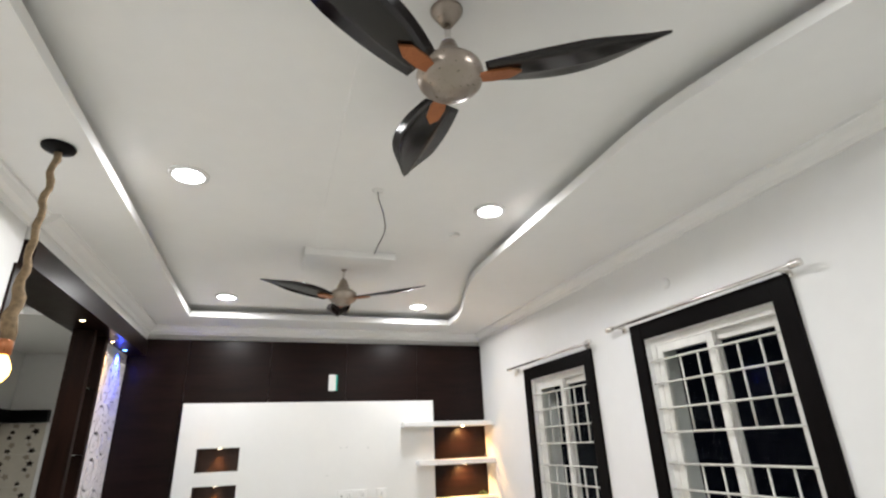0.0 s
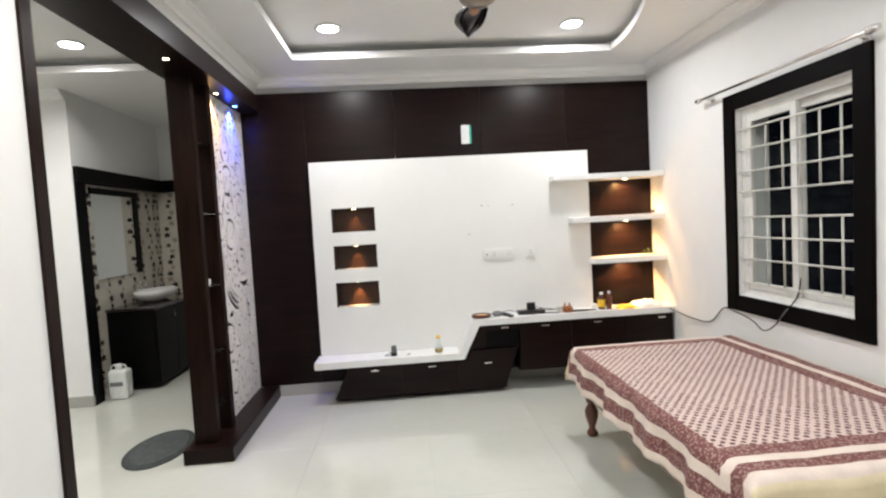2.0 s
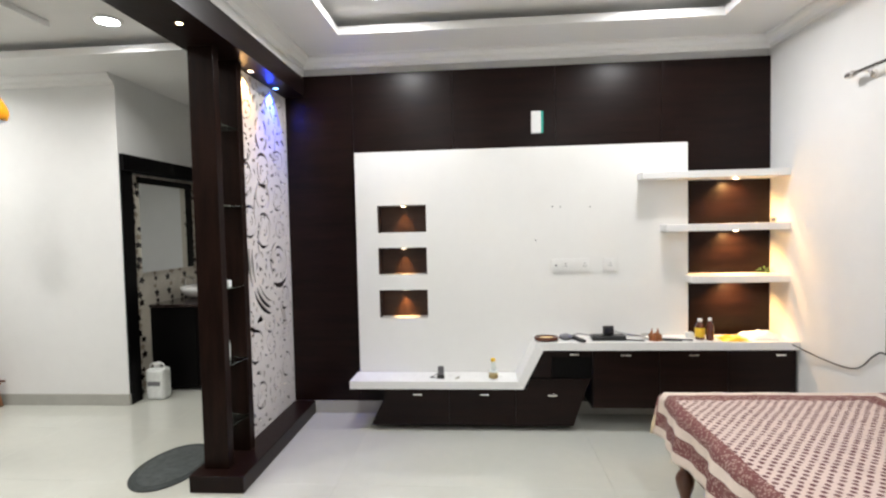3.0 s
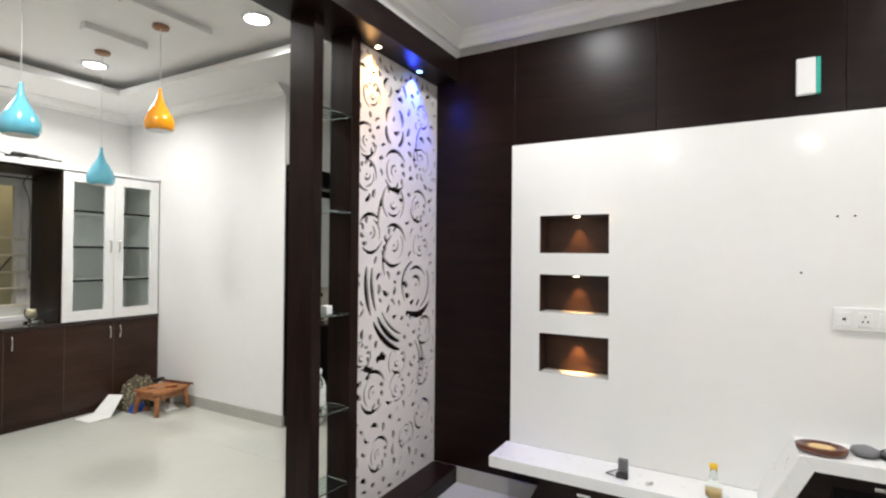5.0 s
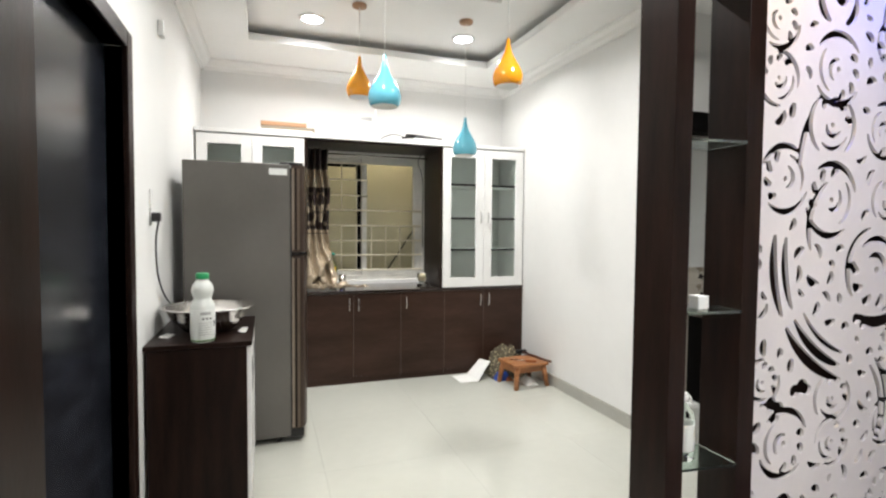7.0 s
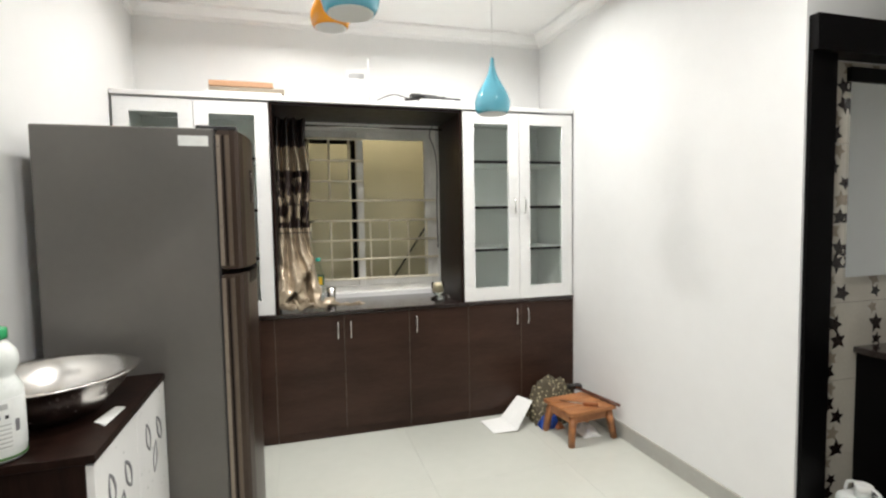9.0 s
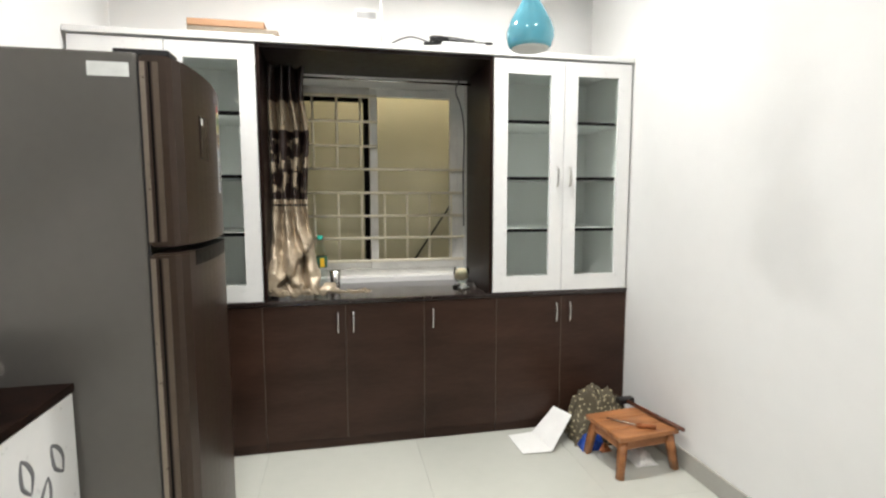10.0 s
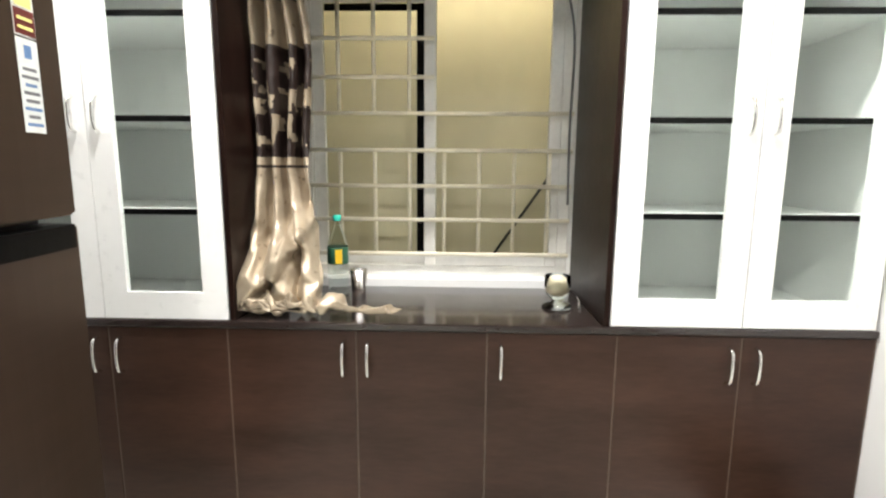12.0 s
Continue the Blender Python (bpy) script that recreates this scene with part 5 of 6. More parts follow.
plate("socket_board", 0.635, 0.92, 1.145, 1.245, 4, "white four-module socket board on the glossy panel")
plate("socket_plate", 1.025, 1.12, 1.145, 1.245, 1, "white single socket plate on the glossy panel")
chime = thing("door_chime", (0.55, PANEL, 2.2), "white door chime box with a teal side on dark panelling", "door chime")
part("case", boxes((0.51, 0.585, PANEL - 0.035, PANEL, 2.215, 2.385), bev=0.006), PLATE, chime)
part("side", boxes((0.586, 0.602, PANEL - 0.033, PANEL, 2.217, 2.383), bev=0.003), TEALINK, chime, "teal plastic side")

T = 0.655
bowl = thing("wooden_plate", (0.57, 5.456, T), "small brown oval wooden dish on the white ledge", "dish")
bm = turned([(0.06, 0), (0.085, 0.006), (0.09, 0.03), (0.082, 0.034), (0.07, 0.026), (0.02, 0.022)], (0, 0, 0), 28)
bmesh.ops.transform(bm, matrix=Matrix.Translation((0.57, 5.456, T)) @ Matrix.Diagonal((1, 0.7, 1, 1)), verts=bm.verts)
part("rim", bm, AMBER, bowl)
bm = turned([(0.045, 0), (0.05, 0.003), (0.03, 0.006)], (0, 0, 0), 20)
bmesh.ops.transform(bm, matrix=Matrix.Translation((0.57, 5.456, T + 0.024)) @ Matrix.Diagonal((1, 0.7, 1, 1)), verts=bm.verts)
part("inlay", bm, WICK, bowl)
single("grey_pouch", lathe(bmesh.new(), [(0.03, 0), (0.05, 0.012), (0.045, 0.03), (0.015, 0.042)], (0.72, 5.51, T), 18), GREYINK, "crumpled grey pouch on the white ledge", "pouch")
remote = thing("remote_control", (0.8, 5.468, T), "black remote control lying on the white ledge", "remote control")
bm = boxes((-0.022, 0.022, -0.085, 0.085, 0, 0.02), bev=0.006)
bmesh.ops.transform(bm, matrix=pose(0.8, 5.468, T, 0, 0, 18), verts=bm.verts)
part("case", bm, PLASTIC, remote)
for k in range(10):
    bm = boxes((-0.004, 0.004, -0.004, 0.004, 0, 0.003))
    bmesh.ops.transform(bm, matrix=pose(0.8, 5.468, T + 0.0195, 0, 0, 18) @ pose(-0.009 + 0.018 * (k % 2), -0.05 + 0.025 * (k // 2), 0), verts=bm.verts)
    part("button", bm, GREYINK, remote)
stb = thing("set_top_box", (1.02, 5.486, T), "flat black set-top box on the white ledge", "set-top box")
part("case", boxes((0.9, 1.14, 5.444, 5.534, T, T + 0.035), bev=0.006), PLASTIC, stb)
single("power_adapter", boxes((0.985, 1.06, 5.474, 5.51, T + 0.036, T + 0.1), bev=0.006), PLASTIC, "black power adapter standing on the set-top box", "power adapter")
single("loose_cable", tube(bmesh.new(), curve_pts([(1.06, 5.51, T + 0.06), (1.15, 5.558, T + 0.03), (1.28, 5.57, T + 0.006), (1.2, 5.594, T + 0.006), (0.95, 5.588, T + 0.006), (0.82, 5.558, T + 0.03), (0.75, 5.534, T + 0.006)]), 0.003, 6), CABLE, "thin black cable looping over the ledge", "cable")
for a, b in (((1.14, 5.456), (1.26, 5.42)), ((1.4, 5.486), (1.6, 5.438)), ((1.38, 5.438), (1.52, 5.42))):
    single("pen", tube(bmesh.new(), [(a[0], a[1], T + 0.005), (b[0], b[1], T + 0.005)], 0.005, 8), PLASTIC, "dark pen lying on the white ledge", "pen", "pens")
single("steel_dish", turned([(0.03, 0), (0.05, 0.012), (0.055, 0.03), (0.05, 0.03), (0.03, 0.01)], (1.31, 5.51, T), 20), STEEL, "small steel dish on the white ledge", "dish")
bm = bmesh.new()
for k in range(9):
    a = 2 * math.pi * k / 9
    c, s = math.cos(a), math.sin(a)
    tube(bm, [(1.345 + 0.032 * c, 5.456 + 0.026 * s, T), (1.345 + 0.036 * c, 5.456 + 0.03 * s, T + 0.04), (1.345 + 0.03 * c, 5.456 + 0.024 * s, T + 0.05 + 0.035 * (k % 2))], [0.014, 0.012, 0.002], 6)
single("carved_stand", bm, COPPER, "small brown carved holder with pointed rim", "holder")


def jar(name, x, y, z, r, h, body, cap, label):
    b = thing(name, (x, y, z), label, "bottle")
    part("body", turned([(r * 0.9, 0), (r, 0.006), (r, h * 0.62), (r * 0.85, h * 0.72), (r * 0.42, h * 0.82), (r * 0.4, h * 0.88)], (x, y, z), 20), body, b)
    part("cap", turned([(r * 0.46, 0), (r * 0.48, 0.004), (r * 0.48, h * 0.12), (r * 0.4, h * 0.13)], (x, y, z + h * 0.87), 18), cap, b)
    return b


b1 = jar("medicine_bottle", 1.665, 5.48, T, 0.032, 0.15, AMBER, PLATE, "brown bottle with a yellow label and white cap")
part("label", turned([(0.0325, 0.02), (0.0332, 0.022), (0.0332, 0.085), (0.0325, 0.087)], (1.665, 5.48, T), 20), YELLOW, b1, "yellow label")
jar("syrup_bottle", 1.725, 5.456, T, 0.026, 0.16, AMBER, PLATE, "slim dark brown syrup bottle with white cap")
single("white_box", boxes((1.59, 1.64, 5.51, 5.558, T, T + 0.04), bev=0.002), PAPER, "small white carton on the ledge", "carton")


def crumple(name, x, y, z, sx, sy, h, mat, label, category, seed, n=16):
    bm = bmesh.new()
    grid = []
    for i in range(n + 1):
        row = []
        for j in range(n + 1):
            u, v = i / n * 2 - 1, j / n * 2 - 1
            fall = max(0.0, 1 - (u * u + v * v) ** 1.3 / 1.5)
            k = noise.noise(Vector((u * 2.3 + seed, v * 2.3, seed))) + 0.5 * noise.noise(Vector((u * 6, v * 6 + seed, 1))) + 0.12 * noise.noise(Vector((u * 10, v * 10, seed)))
            row.append(bm.verts.new((x + sx * u * (1 + 0.12 * k), y + sy * v * (1 + 0.12 * k), z + max(0.002, h * fall * (0.7 + 0.45 * k)))))
        grid.append(row)
    for i in range(n):
        for j in range(n):
            bm.faces.new((grid[i][j], grid[i + 1][j], grid[i + 1][j + 1], grid[i][j + 1])).smooth = True
    rim = [grid[i][0] for i in range(n + 1)] + [grid[n][j] for j in range(1, n + 1)] + [grid[i][n] for i in range(n - 1, -1, -1)] + [grid[0][j] for j in range(n - 1, 0, -1)]
    low = [bm.verts.new((v.co.x, v.co.y, z)) for v in rim]
    for k in range(len(rim)):
        bm.faces.new((rim[k], low[k], low[(k + 1) % len(rim)], rim[(k + 1) % len(rim)]))
    bm.faces.new(low)
    return single(name, bm, mat, label, category)


crumple("yellow_packet", 1.89, 5.474, T, 0.09, 0.07, 0.04, YELLOW, "crumpled yellow packet on the white ledge", "packet", 3)
crumple("cream_pouch", 2.09, 5.51, T, 0.14, 0.09, 0.07, PAPER, "soft cream pouch lying on the white ledge", "pouch", 7)
single("wall_cable", tube(bmesh.new(), curve_pts([(2.17, 5.474, T + 0.03), (2.235, 5.426, T - 0.01), (2.285, 5.1, 0.6), (2.285, 4.85, 0.62), (2.285, 4.7, 0.74), (2.27, 4.6, 0.765), (2.268, 4.36, 0.73), (2.268, 4.24, 0.68), (2.268, 4.14, 0.73), (2.268, 4.05, 0.83), (2.33, 4.02, 0.93), (2.34, 4.0, 1.05)]), 0.005, 7), GREYCABLE, "grey cable draped along the wall to the window", "cable")
bm = bmesh.new()
lrng = random.Random(5)
for k in range(34):
    a, r = lrng.uniform(0, 6.28), lrng.uniform(0.005, 0.05)
    cx, cy, cz = 2.17 + r * math.cos(a), 5.594 + 0.6 * r * math.sin(a), 1.117 + lrng.uniform(0.0, 0.035)
    tip = Vector((cx + 0.03 * math.cos(a), cy + 0.02 * math.sin(a), cz + lrng.uniform(-0.004, 0.02)))
    side = Vector((-math.sin(a), math.cos(a), 0)) * 0.008
    base = Vector((cx, cy, cz))
    q = [bm.verts.new(p) for p in (base, base.lerp(tip, 0.5) + side, tip, base.lerp(tip, 0.5) - side + Vector((0, 0, 0.003)))]
    bm.faces.new(q)
single("artificial_sprig", bm, LEAF, "small green artificial sprig on the wall shelf", "plant")
single("small_cube", boxes((2.2, 2.23, 5.558, 5.576, 1.491, 1.52), bev=0.004), GREYINK, "tiny grey box on the wall shelf", "box")

L = 0.375
ad = thing("phone_charger", (-0.21, 5.468, L), "black charger and small framed cube on the low ledge", "charger")
part("block", boxes((-0.24, -0.185, 5.444, 5.468, L, L + 0.028), bev=0.004), PLASTIC, ad)
part("stand", boxes((-0.235, -0.19, 5.474, 5.498, L, L + 0.085), bev=0.005), GREYINK, ad)
part("wire", tube(bmesh.new(), curve_pts([(-0.24, 5.456, L + 0.008), (-0.29, 5.474, L + 0.004), (-0.27, 5.51, L + 0.004), (-0.22, 5.51, L + 0.03)]), 0.0025, 6), CABLE, ad)
single("battery", tube(bmesh.new(), [(-0.1, 5.429, L + 0.008), (-0.075, 5.456, L + 0.008)], 0.008, 10), STEEL, "small grey battery lying on the ledge", "battery")
vial = thing("glass_vial", (0.18, 5.474, L), "clear glass vial with a yellow cap on the ledge", "bottle")
part("body", turned([(0.03, 0), (0.034, 0.004), (0.034, 0.04), (0.02, 0.07), (0.014, 0.1), (0.014, 0.125)], (0.18, 5.474, L), 20), CLEAR, vial)
part("cap", turned([(0.016, 0), (0.017, 0.003), (0.017, 0.02), (0.012, 0.023)], (0.18, 5.474, L + 0.125), 16), YELLOW, vial)
part("contents", turned([(0.028, 0), (0.031, 0.003), (0.031, 0.028)], (0.18, 5.474, L + 0.003), 18), WICK, vial)
round_box = thing("round_socket", (EAST, 2.55, 2.54), "small round white outlet box high on the wall", "socket")
bm = lathe(bmesh.new(), [(0.035, 0), (0.035, 0.008), (0.026, 0.016), (0.02, 0.017)], (0, 0, 0), 24, pose(EAST, 2.55, 2.54, 0, -90))
part("cover", bm, PLATE, round_box)
sensor = turned([(0.02, 0), (0.035, 0.006), (0.038, 0.016)], (1.07, 3.09, TOP - 0.016), 20)
single("smoke_sensor", sensor, PLATE, "small white round ceiling fitting", "ceiling fitting")
single("small_box", boxes((-1.47, -1.43, 4.7, 4.74, 1.1665, 1.2065), bev=0.003), PAPER, "small white cube on the glass shelf", "box")
single("folded_slip", boxes((-1.5, -1.46, 4.64, 4.69, 1.1665, 1.172)), PAPER, "white folded slip on the glass shelf", "paper")
wb = jar("water_bottle", -1.47, 4.69, 0.7065, 0.036, 0.2, CLEAR, PLATE, "small clear bottle with white label on the glass shelf")
part("label", turned([(0.0365, 0.03), (0.037, 0.032), (0.037, 0.11), (0.0365, 0.112)], (-1.47, 4.69, 0.7065), 20), LABELW, wb)

# ---- small things: dining room ----
mat_ = thing("door_mat", (-1.90, 4.80, 0), "dark oval rubber-backed door mat on the tiles", "mat")
for s, h, m_ in ((1.0, 0.008, RUBBER), (0.84, 0.012, material("mat_centre", (0.055, 0.064, 0.064), 0.95, vary=0.3, scale=30, bump=0.7, bump_scale=250))):
    bm = turned([(0.97, 0), (1.0, 0.002), (1.0, h - 0.002), (0.97, h)], (0, 0, 0), 48)
    bmesh.ops.transform(bm, matrix=pose(-1.90, 4.80, 0, 0, 0, 4) @ Matrix.Diagonal((0.215 * s, 0.33 * s, 1, 1)), verts=bm.verts)
    part("rim" if s == 1 else "centre", bm, m_, mat_)

jug = thing("water_can", (-2.86, 6.08, 0), "white plastic water can with a screw cap on the floor", "water can")
part("body", boxes((-2.94, -2.77, 6.03, 6.16, 0, 0.28), bev=0.025), LABELW, jug)
part("neck", turned([(0.03, 0), (0.028, 0.02), (0.024, 0.03)], (-2.86, 6.09, 0.278), 20), LABELW, jug)
part("cap", turned([(0.03, 0), (0.031, 0.004), (0.031, 0.022), (0.026, 0.025)], (-2.86, 6.09, 0.306), 20), PLATE, jug)
part("handle", tube(bmesh.new(), curve_pts([(-2.93, 6.09, 0.27), (-2.91, 6.09, 0.32), (-2.81, 6.09, 0.32), (-2.79, 6.09, 0.27)]), 0.007, 8), PLATE, jug)
part("printed_band", boxes((-2.92, -2.8, 6.0285, 6.0295, 0.13, 0.17)), GREYINK, jug)

LT = 0.841                       # top of the low cabinet
basin_ = thing("steel_bowl", (-3.25, 3.2, LT), "wide shallow steel bowl with a rolled rim", "bowl")
part("bowl", turned([(0.095, 0), (0.125, 0.006), (0.19, 0.08), (0.212, 0.122), (0.231, 0.127), (0.235, 0.131), (0.231, 0.134), (0.209, 0.13), (0.185, 0.082), (0.12, 0.012), (0.02, 0.008)], (-3.25, 3.2, LT), 56), STEEL, basin_)
MILKY = material("milky_plastic", (0.70, 0.73, 0.70), 0.3, vary=0.08, scale=14, coat=0.2)
BX, BY = -2.958, 3.2
wat = thing("large_bottle", (BX, BY, LT), "large milky bottle with a printed label and green cap", "bottle")
part("body", turned([(0.048, 0), (0.054, 0.006), (0.055, 0.03), (0.055, 0.17), (0.052, 0.185), (0.041, 0.205), (0.039, 0.215), (0.047, 0.232), (0.05, 0.25), (0.046, 0.272), (0.034, 0.29), (0.027, 0.297), (0.027, 0.305)], (BX, BY, LT), 32), MILKY, wat)
part("label", turned([(0.0553, 0.03), (0.0558, 0.032), (0.0558, 0.158), (0.0553, 0.16)], (BX, BY, LT), 32), LABELW, wat)
part("cap", turned([(0.029, 0), (0.0305, 0.003), (0.0305, 0.024), (0.027, 0.028)], (BX, BY, LT + 0.304), 28), GREEN, wat)
part("base_band", turned([(0.0545, 0.008), (0.0553, 0.009), (0.0553, 0.014), (0.0545, 0.015)], (BX, BY, LT), 32), LEAF, wat)


def label_bar(a, wide, z, tall, mat):
    """A short printed bar bent round the bottle, its middle at the angle a."""
    bm = bmesh.new()
    n_ = 5
    low_, high_ = [[bm.verts.new((BX + 0.0562 * math.cos(a + wide * (k / n_ - 0.5)), BY + 0.0562 * math.sin(a + wide * (k / n_ - 0.5)), LT + q)) for k in range(n_ + 1)] for q in (z, z + tall)]
    for k in range(n_):
        bm.faces.new((low_[k], low_[k + 1], high_[k + 1], high_[k]))
    part("print_bar", bm, mat, wat)


FAINTINK = material("faint_grey_print", (0.42, 0.43, 0.42), 0.5, vary=0.1, scale=20)
label_bar(0.35, 0.9, 0.135, 0.014, FAINTINK)
for k in range(3):
    label_bar(0.15 + 0.3 * k, 0.14, 0.112, 0.009, PLASTIC)
for k in range(6):
    label_bar(0.35, 1.1, 0.04 + 0.011 * k, 0.003, FAINTINK)
label_bar(1.15, 0.2, 0.075, 0.03, GREYINK)
for pts, lab in (([(-3.14, 3.345), (-3.26, 3.365), (-3.25, 3.395), (-3.1, 3.385)], "torn white paper slip beside the steel bowl"), ([(-3.2, 3.0), (-3.1, 2.98), (-3.07, 3.03), (-3.15, 3.05)], "folded white slip on the low cabinet")):
    single("paper_slip", slab(bmesh.new(), pts, LT - 0.0005, LT + 0.003), PAPER, lab, "paper", "paper slips")
sw = thing("power_socket", (-3.1, DSOUTH, 1.44), "white power socket and switch with a black plug", "socket")
part("plate", boxes((-3.14, -3.1, DSOUTH, DSOUTH + 0.01, 1.4, 1.49), bev=0.002), PLATE, sw)
part("switch", boxes((-3.14, -3.1, DSOUTH, DSOUTH + 0.012, 1.5, 1.58), bev=0.004), PLATE, sw)
part("plug", boxes((-3.125, -3.085, DSOUTH + 0.01, DSOUTH + 0.05, 1.42, 1.465), bev=0.006), PLASTIC, sw)
part("cord", tube(bmesh.new(), curve_pts([(-3.105, DSOUTH + 0.04, 1.42), (-3.09, DSOUTH + 0.03, 1.33), (-3.17, DSOUTH + 0.02, 1.16), (-3.35, DSOUTH + 0.02, 1.02), (-3.55, DSOUTH + 0.03, 0.93), (-3.68, DSOUTH + 0.03, 0.88)]), 0.005, 7), CABLE, sw)
single("junction_box", boxes((-3.44, -3.37, DSOUTH, DSOUTH + 0.03, 2.42, 2.5), bev=0.004), PLATE, "small white box high on the dining wall", "junction box")

CT = 2.186
single("white_carton", boxes((-5.1, -4.86, 3.44, 3.88, CT, CT + 0.045), bev=0.003), PAPER, "flat white carton under the planks on the cabinet", "carton")
for y0, y1, z, m_, lab in ((3.45, 3.9, CT + 0.046, material("grey_plank", (0.24, 0.2, 0.15), 0.7, vary=0.2, scale=6, stretch=(6, 1, 6)), "greyish wooden plank lying on the cabinet"), (3.45, 3.83, CT + 0.084, PLANK, "pale orange wooden plank on top of another")):
    single("plank", boxes((-5.08, -4.9, y0, y1, z, z + 0.036), bev=0.004), m_, lab, "plank", "planks on the cabinet")
ro = thing("wifi_router", (-5.0, 4.38, CT), "white router with one upright antenna on the cabinet", "router")
part("case", boxes((-5.06, -4.92, 4.3, 4.46, CT, CT + 0.03), bev=0.008), PLATE, ro)
part("antenna", tube(bmesh.new(), [(-4.93, 4.455, CT + 0.02), (-4.93, 4.445, CT + 0.32)], [0.01, 0.007], 8), PLATE, ro)
bm = slab(bmesh.new(), [(-4.985, 4.305), (-4.985, 4.43), (-4.98, 4.43), (-4.98, 4.305)], CT + 0.032, CT + 0.25)
note = thing("paper_note", (-4.98, 4.37, CT + 0.03), "white printed note standing on the router", "paper")
part("sheet", bm, PAPER, note)
part("print_bar", boxes((-4.98, -4.9785, 4.315, 4.425, CT + 0.2, CT + 0.235)), material("pale_grey_print", (0.4, 0.4, 0.4), 0.5, vary=0.1, scale=20), note)

single("paper_pad", boxes((-4.9, -4.745, 4.76, 5.0, CT, CT + 0.03), bev=0.002), PAPER, "white paper pad under coiled black cables", "paper")
bm = bmesh.new()
crng = random.Random(9)
for k in range(5):
    pts = [(-4.82 + crng.uniform(-0.05, 0.05), 4.86 + crng.uniform(-0.16, 0.16), CT + 0.038 + crng.uniform(0, 0.035)) for _ in range(7)]
    tube(bm, curve_pts(pts, 6), 0.006, 6)
box(bm, -4.85, -4.78, 4.80, 4.95, CT + 0.031, CT + 0.06, 0.004)
single("cable_bundle", bm, CABLE, "tangled black cables and adapter on the cabinet", "cable")
single("router_cable", tube(bmesh.new(), curve_pts([(-4.84, 4.46, CT + 0.005), (-4.82, 4.52, CT + 0.04), (-4.8, 4.6, CT + 0.06), (-4.81, 4.7, CT + 0.04)]), 0.004, 6), CABLE, "black cable arching over the cabinet top", "cable")

SZ = 0.837
pet = thing("water_bottle", (-5.1, 4.08, SZ), "clear water bottle with green cap and printed label", "bottle")
part("body", turned([(0.036, 0), (0.04, 0.005), (0.038, 0.05), (0.04, 0.1), (0.04, 0.2), (0.03, 0.24), (0.014, 0.28), (0.013, 0.3)], (-5.1, 4.08, SZ), 24), CLEAR, pet)
part("label", turned([(0.0405, 0.13), (0.041, 0.132), (0.041, 0.195), (0.0405, 0.197)], (-5.1, 4.08, SZ), 24), material("dark_green_print", (0.03, 0.12, 0.07), 0.4, vary=0.2, scale=30), pet, "green and orange label")
part("label_panel", boxes((-5.066, -5.058, 4.08, 4.105, SZ + 0.135, SZ + 0.19)), YELLOW, pet)
part("cap", turned([(0.015, 0), (0.0165, 0.003), (0.0165, 0.02), (0.013, 0.023)], (-5.1, 4.08, SZ + 0.298), 16), TEALINK, pet)
single("steel_tumbler", turned([(0.026, 0), (0.028, 0.003), (0.034, 0.11), (0.032, 0.11), (0.024, 0.008)], (-5.08, 4.165, SZ), 24), STEEL, "plain steel tumbler beside the bottle", "tumbler")
LIGHTWAX = material("pale_wax", (0.80, 0.66, 0.48), 0.5, vary=0.15, scale=30)
diya = thing("glass_candle_holder", (-4.97, 4.92, SZ), "small glass candle holder on a scalloped base", "candle holder")
part("base", turned([(0.05, 0), (0.056, 0.004), (0.05, 0.014), (0.02, 0.02), (0.018, 0.03)], (-4.97, 4.92, SZ), 16), GLASS, diya)
part("cup", turned([(0.02, 0.03), (0.04, 0.05), (0.048, 0.08), (0.046, 0.12), (0.044, 0.12), (0.044, 0.08), (0.02, 0.045)], (-4.97, 4.92, SZ), 22), FROST, diya)
part("wax", turned([(0.02, 0.046), (0.038, 0.058), (0.041, 0.085), (0.034, 0.108), (0.015, 0.118), (0.002, 0.12)], (-4.97, 4.92, SZ), 20), LIGHTWAX, diya)
single("spoon", tube(bmesh.new(), curve_pts([(-4.95, 5.0, SZ + 0.006), (-5.02, 5.015, SZ + 0.008), (-5.08, 5.02, SZ + 0.01)]), [0.006] * 8 + [0.003] * 9, 6), STEEL, "small steel spoon on the counter", "spoon")
single("recess_cable", tube(bmesh.new(), curve_pts([(-5.15, 4.96, 2.13), (-5.17, 4.93, 2.05), (-5.19, 4.97, 1.95), (-5.19, 4.99, 1.8), (-5.19, 4.985, 1.5), (-5.19, 4.99, 1.2)]), 0.005, 6), GREYCABLE, "grey cable hanging beside the window", "cable")
single("outer_cable", tube(bmesh.new(), [(OUT + 0.008, 5.1, 1.42), (OUT + 0.008, 4.72, 0.86)], 0.008, 6), CABLE, "black cable running down the outer wall", "cable")

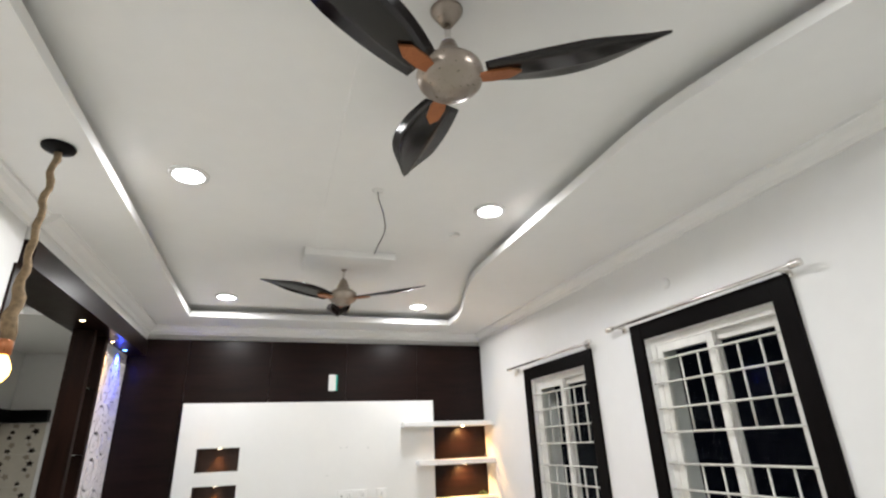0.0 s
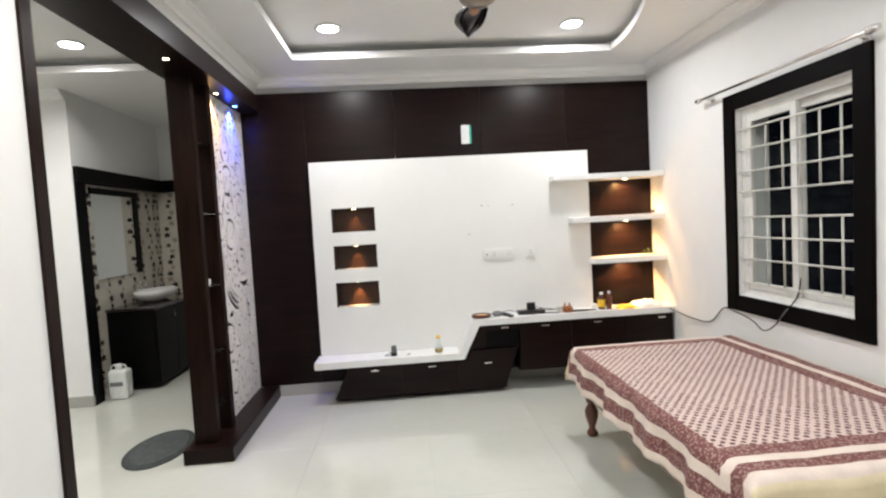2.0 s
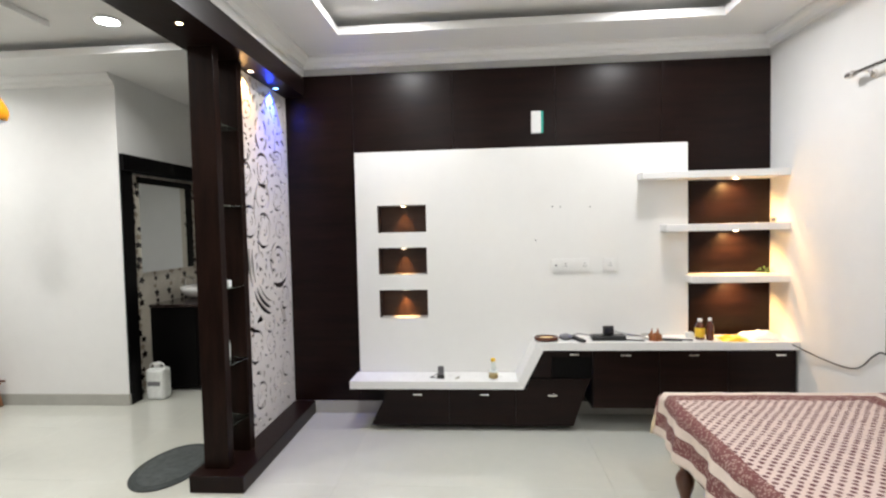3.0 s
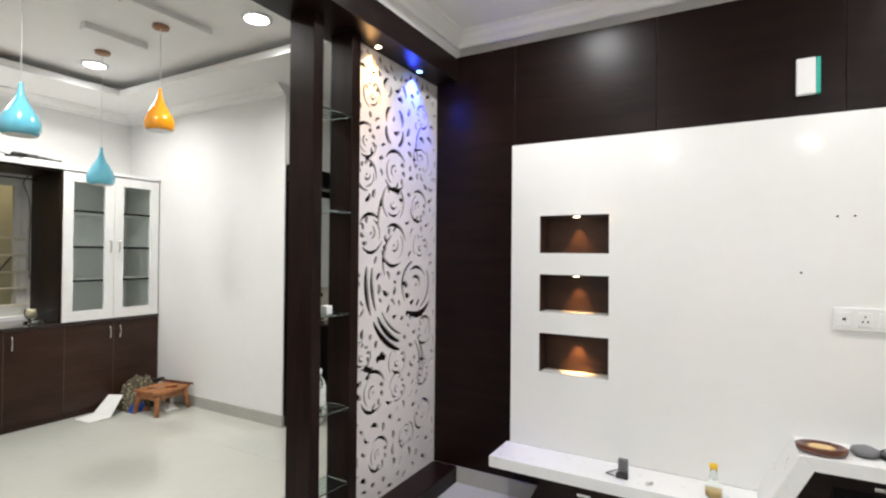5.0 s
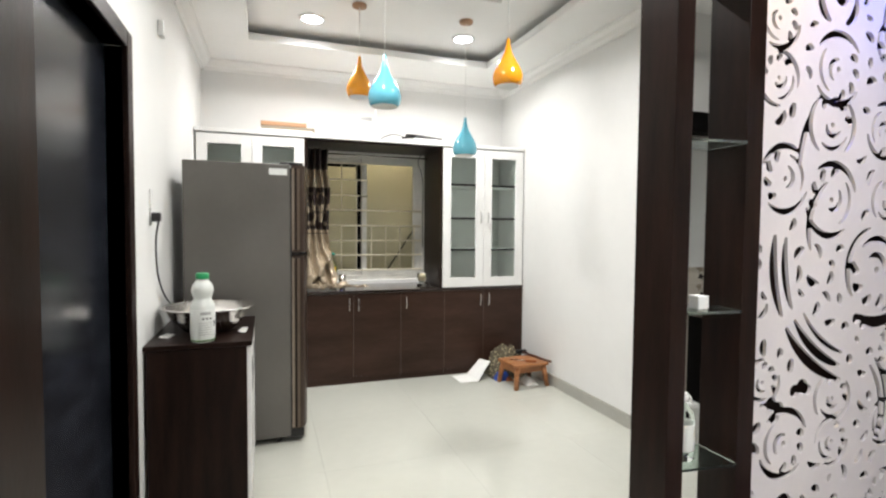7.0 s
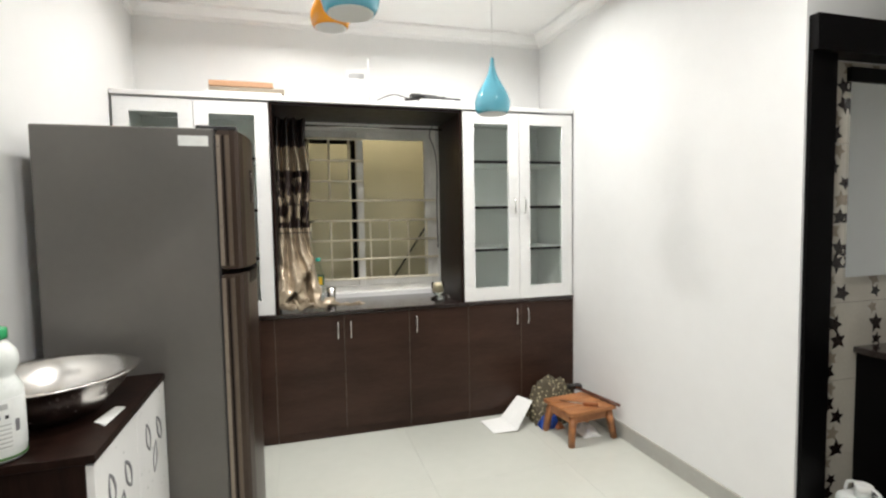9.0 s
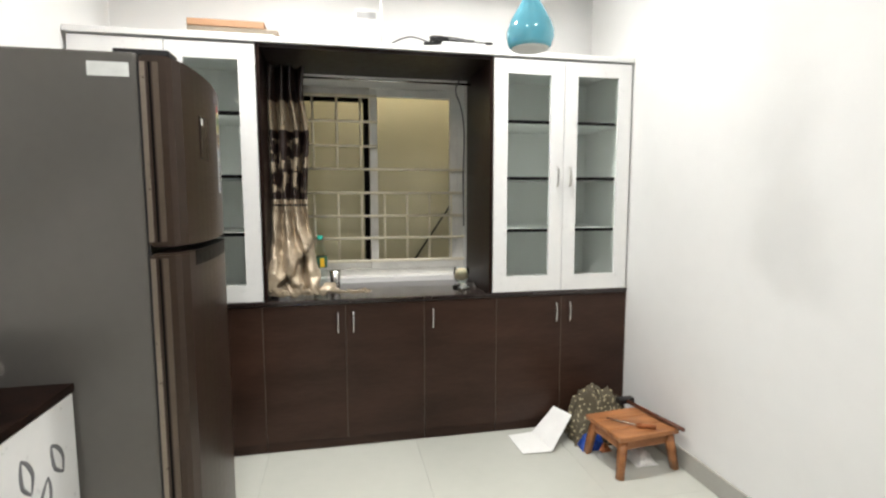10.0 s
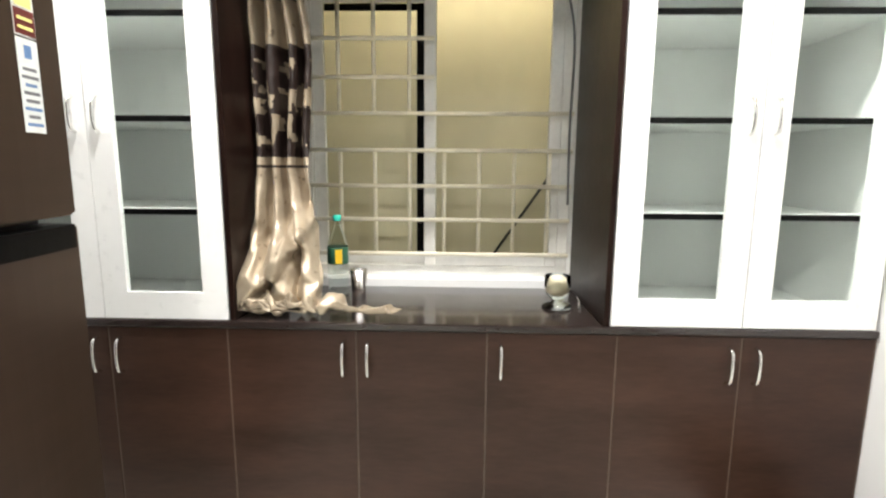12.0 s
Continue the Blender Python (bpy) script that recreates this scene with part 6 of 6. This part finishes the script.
stool = thing("low_stool", (-4.29, 5.67, 0), "low brown wooden stool with splayed legs on the floor", "stool")
SM = pose(-4.29, 5.67, 0, 0, 0, 6)
def on_stool(bm):
    bmesh.ops.transform(bm, matrix=SM, verts=bm.verts)
    return bm
for k in range(3):
    part("top_board", on_stool(boxes((-0.15 + 0.1 * k + 0.001, -0.05 + 0.1 * k - 0.001, -0.175, 0.175, 0.19, 0.215), bev=0.004)), WOODY, stool)
for sx in (-1, 1):
    for sy in (-1, 1):
        part("leg", on_stool(tube(bmesh.new(), [(0.14 * sx, 0.165 * sy, 0), (0.115 * sx, 0.135 * sy, 0.19)], [0.02, 0.026], 4)), WOODY, stool)
    part("apron", on_stool(boxes((0.112 * sx - 0.009, 0.112 * sx + 0.009, -0.12, 0.12, 0.135, 0.19), bev=0.003)), WOODY, stool)
for sy in (-1, 1):
    part("apron", on_stool(boxes((-0.1, 0.1, 0.14 * sy - 0.009, 0.14 * sy + 0.009, 0.135, 0.19), bev=0.003)), WOODY, stool)
ham = thing("hammer", (-4.28, 5.8, 0.217), "long dark-handled hammer resting on the stool", "hammer")
part("shaft", tube(bmesh.new(), [(-4.12, 5.853, 0.229), (-4.5, 5.775, 0.232)], 0.011, 8), LEGWOOD, ham)
part("head", boxes((-4.535, -4.49, 5.72, 5.82, 0.217, 0.25), bev=0.008), PLASTIC, ham)
scr = thing("screwdriver", (-4.25, 5.7, 0.217), "screwdriver with a reddish handle on the stool", "screwdriver")
part("handle", tube(bmesh.new(), [(-4.18, 5.74, 0.227), (-4.22, 5.66, 0.227)], 0.012, 10), COPPER, scr)
part("shaft", tube(bmesh.new(), [(-4.22, 5.66, 0.227), (-4.34, 5.56, 0.22)], 0.004, 6), STEEL, scr)
crumple("cloth_bag", -4.6, 5.645, 0.0, 0.135, 0.175, 0.36, CAMO, "crumpled patterned cloth bag beside the stool", "bag", 11, 26)
crumple("blue_packet", -4.47, 5.545, 0.0, 0.05, 0.07, 0.09, BLUEBAG, "crumpled dark blue plastic packet on the floor", "packet", 5)
crumple("cream_packet", -4.3, 5.73, 0.0, 0.08, 0.06, 0.07, PAPER, "crumpled cream packet under the low stool", "packet", 9)
crumple("orange_wrapper", -4.43, 5.6, 0.0, 0.035, 0.03, 0.04, COPPER, "small crumpled orange wrapper on the floor", "wrapper", 13)
bm = bmesh.new()
pts = [(-4.68, 5.13, 0.004), (-4.46, 5.14, 0.004), (-4.44, 5.3, 0.012), (-4.56, 5.47, 0.15), (-4.72, 5.43, 0.14), (-4.68, 5.28, 0.012)]
v = [bm.verts.new(p) for p in pts]
bm.faces.new((v[0], v[1], v[2], v[5]))
bm.faces.new((v[5], v[2], v[3], v[4]))
leaflet = single("folded_paper", bm, PAPER, "open folded white leaflet on the floor", "paper")
leaflet.modifiers.new("sheet", "SOLIDIFY").thickness = 0.002

# ---- floor tiles ----
TS = 0.8
tile_bm = boxes((0.0004, TS - 0.0004, 0.0004, TS - 0.0004, -0.01, 0.0), bev=0.0005)
tile_me = bpy.data.meshes.new("floor_tile")
tile_bm.to_mesh(tile_me)
tile_bm.free()
tile_me.materials.append(TILE)
for i in range(11):
    for j in range(13):
        t = new("floor_tile", tile_me)
        t.location = (WEST - 0.3 + TS * i, SOUTH - 0.3 + TS * j, 0)
        t.parent = floor
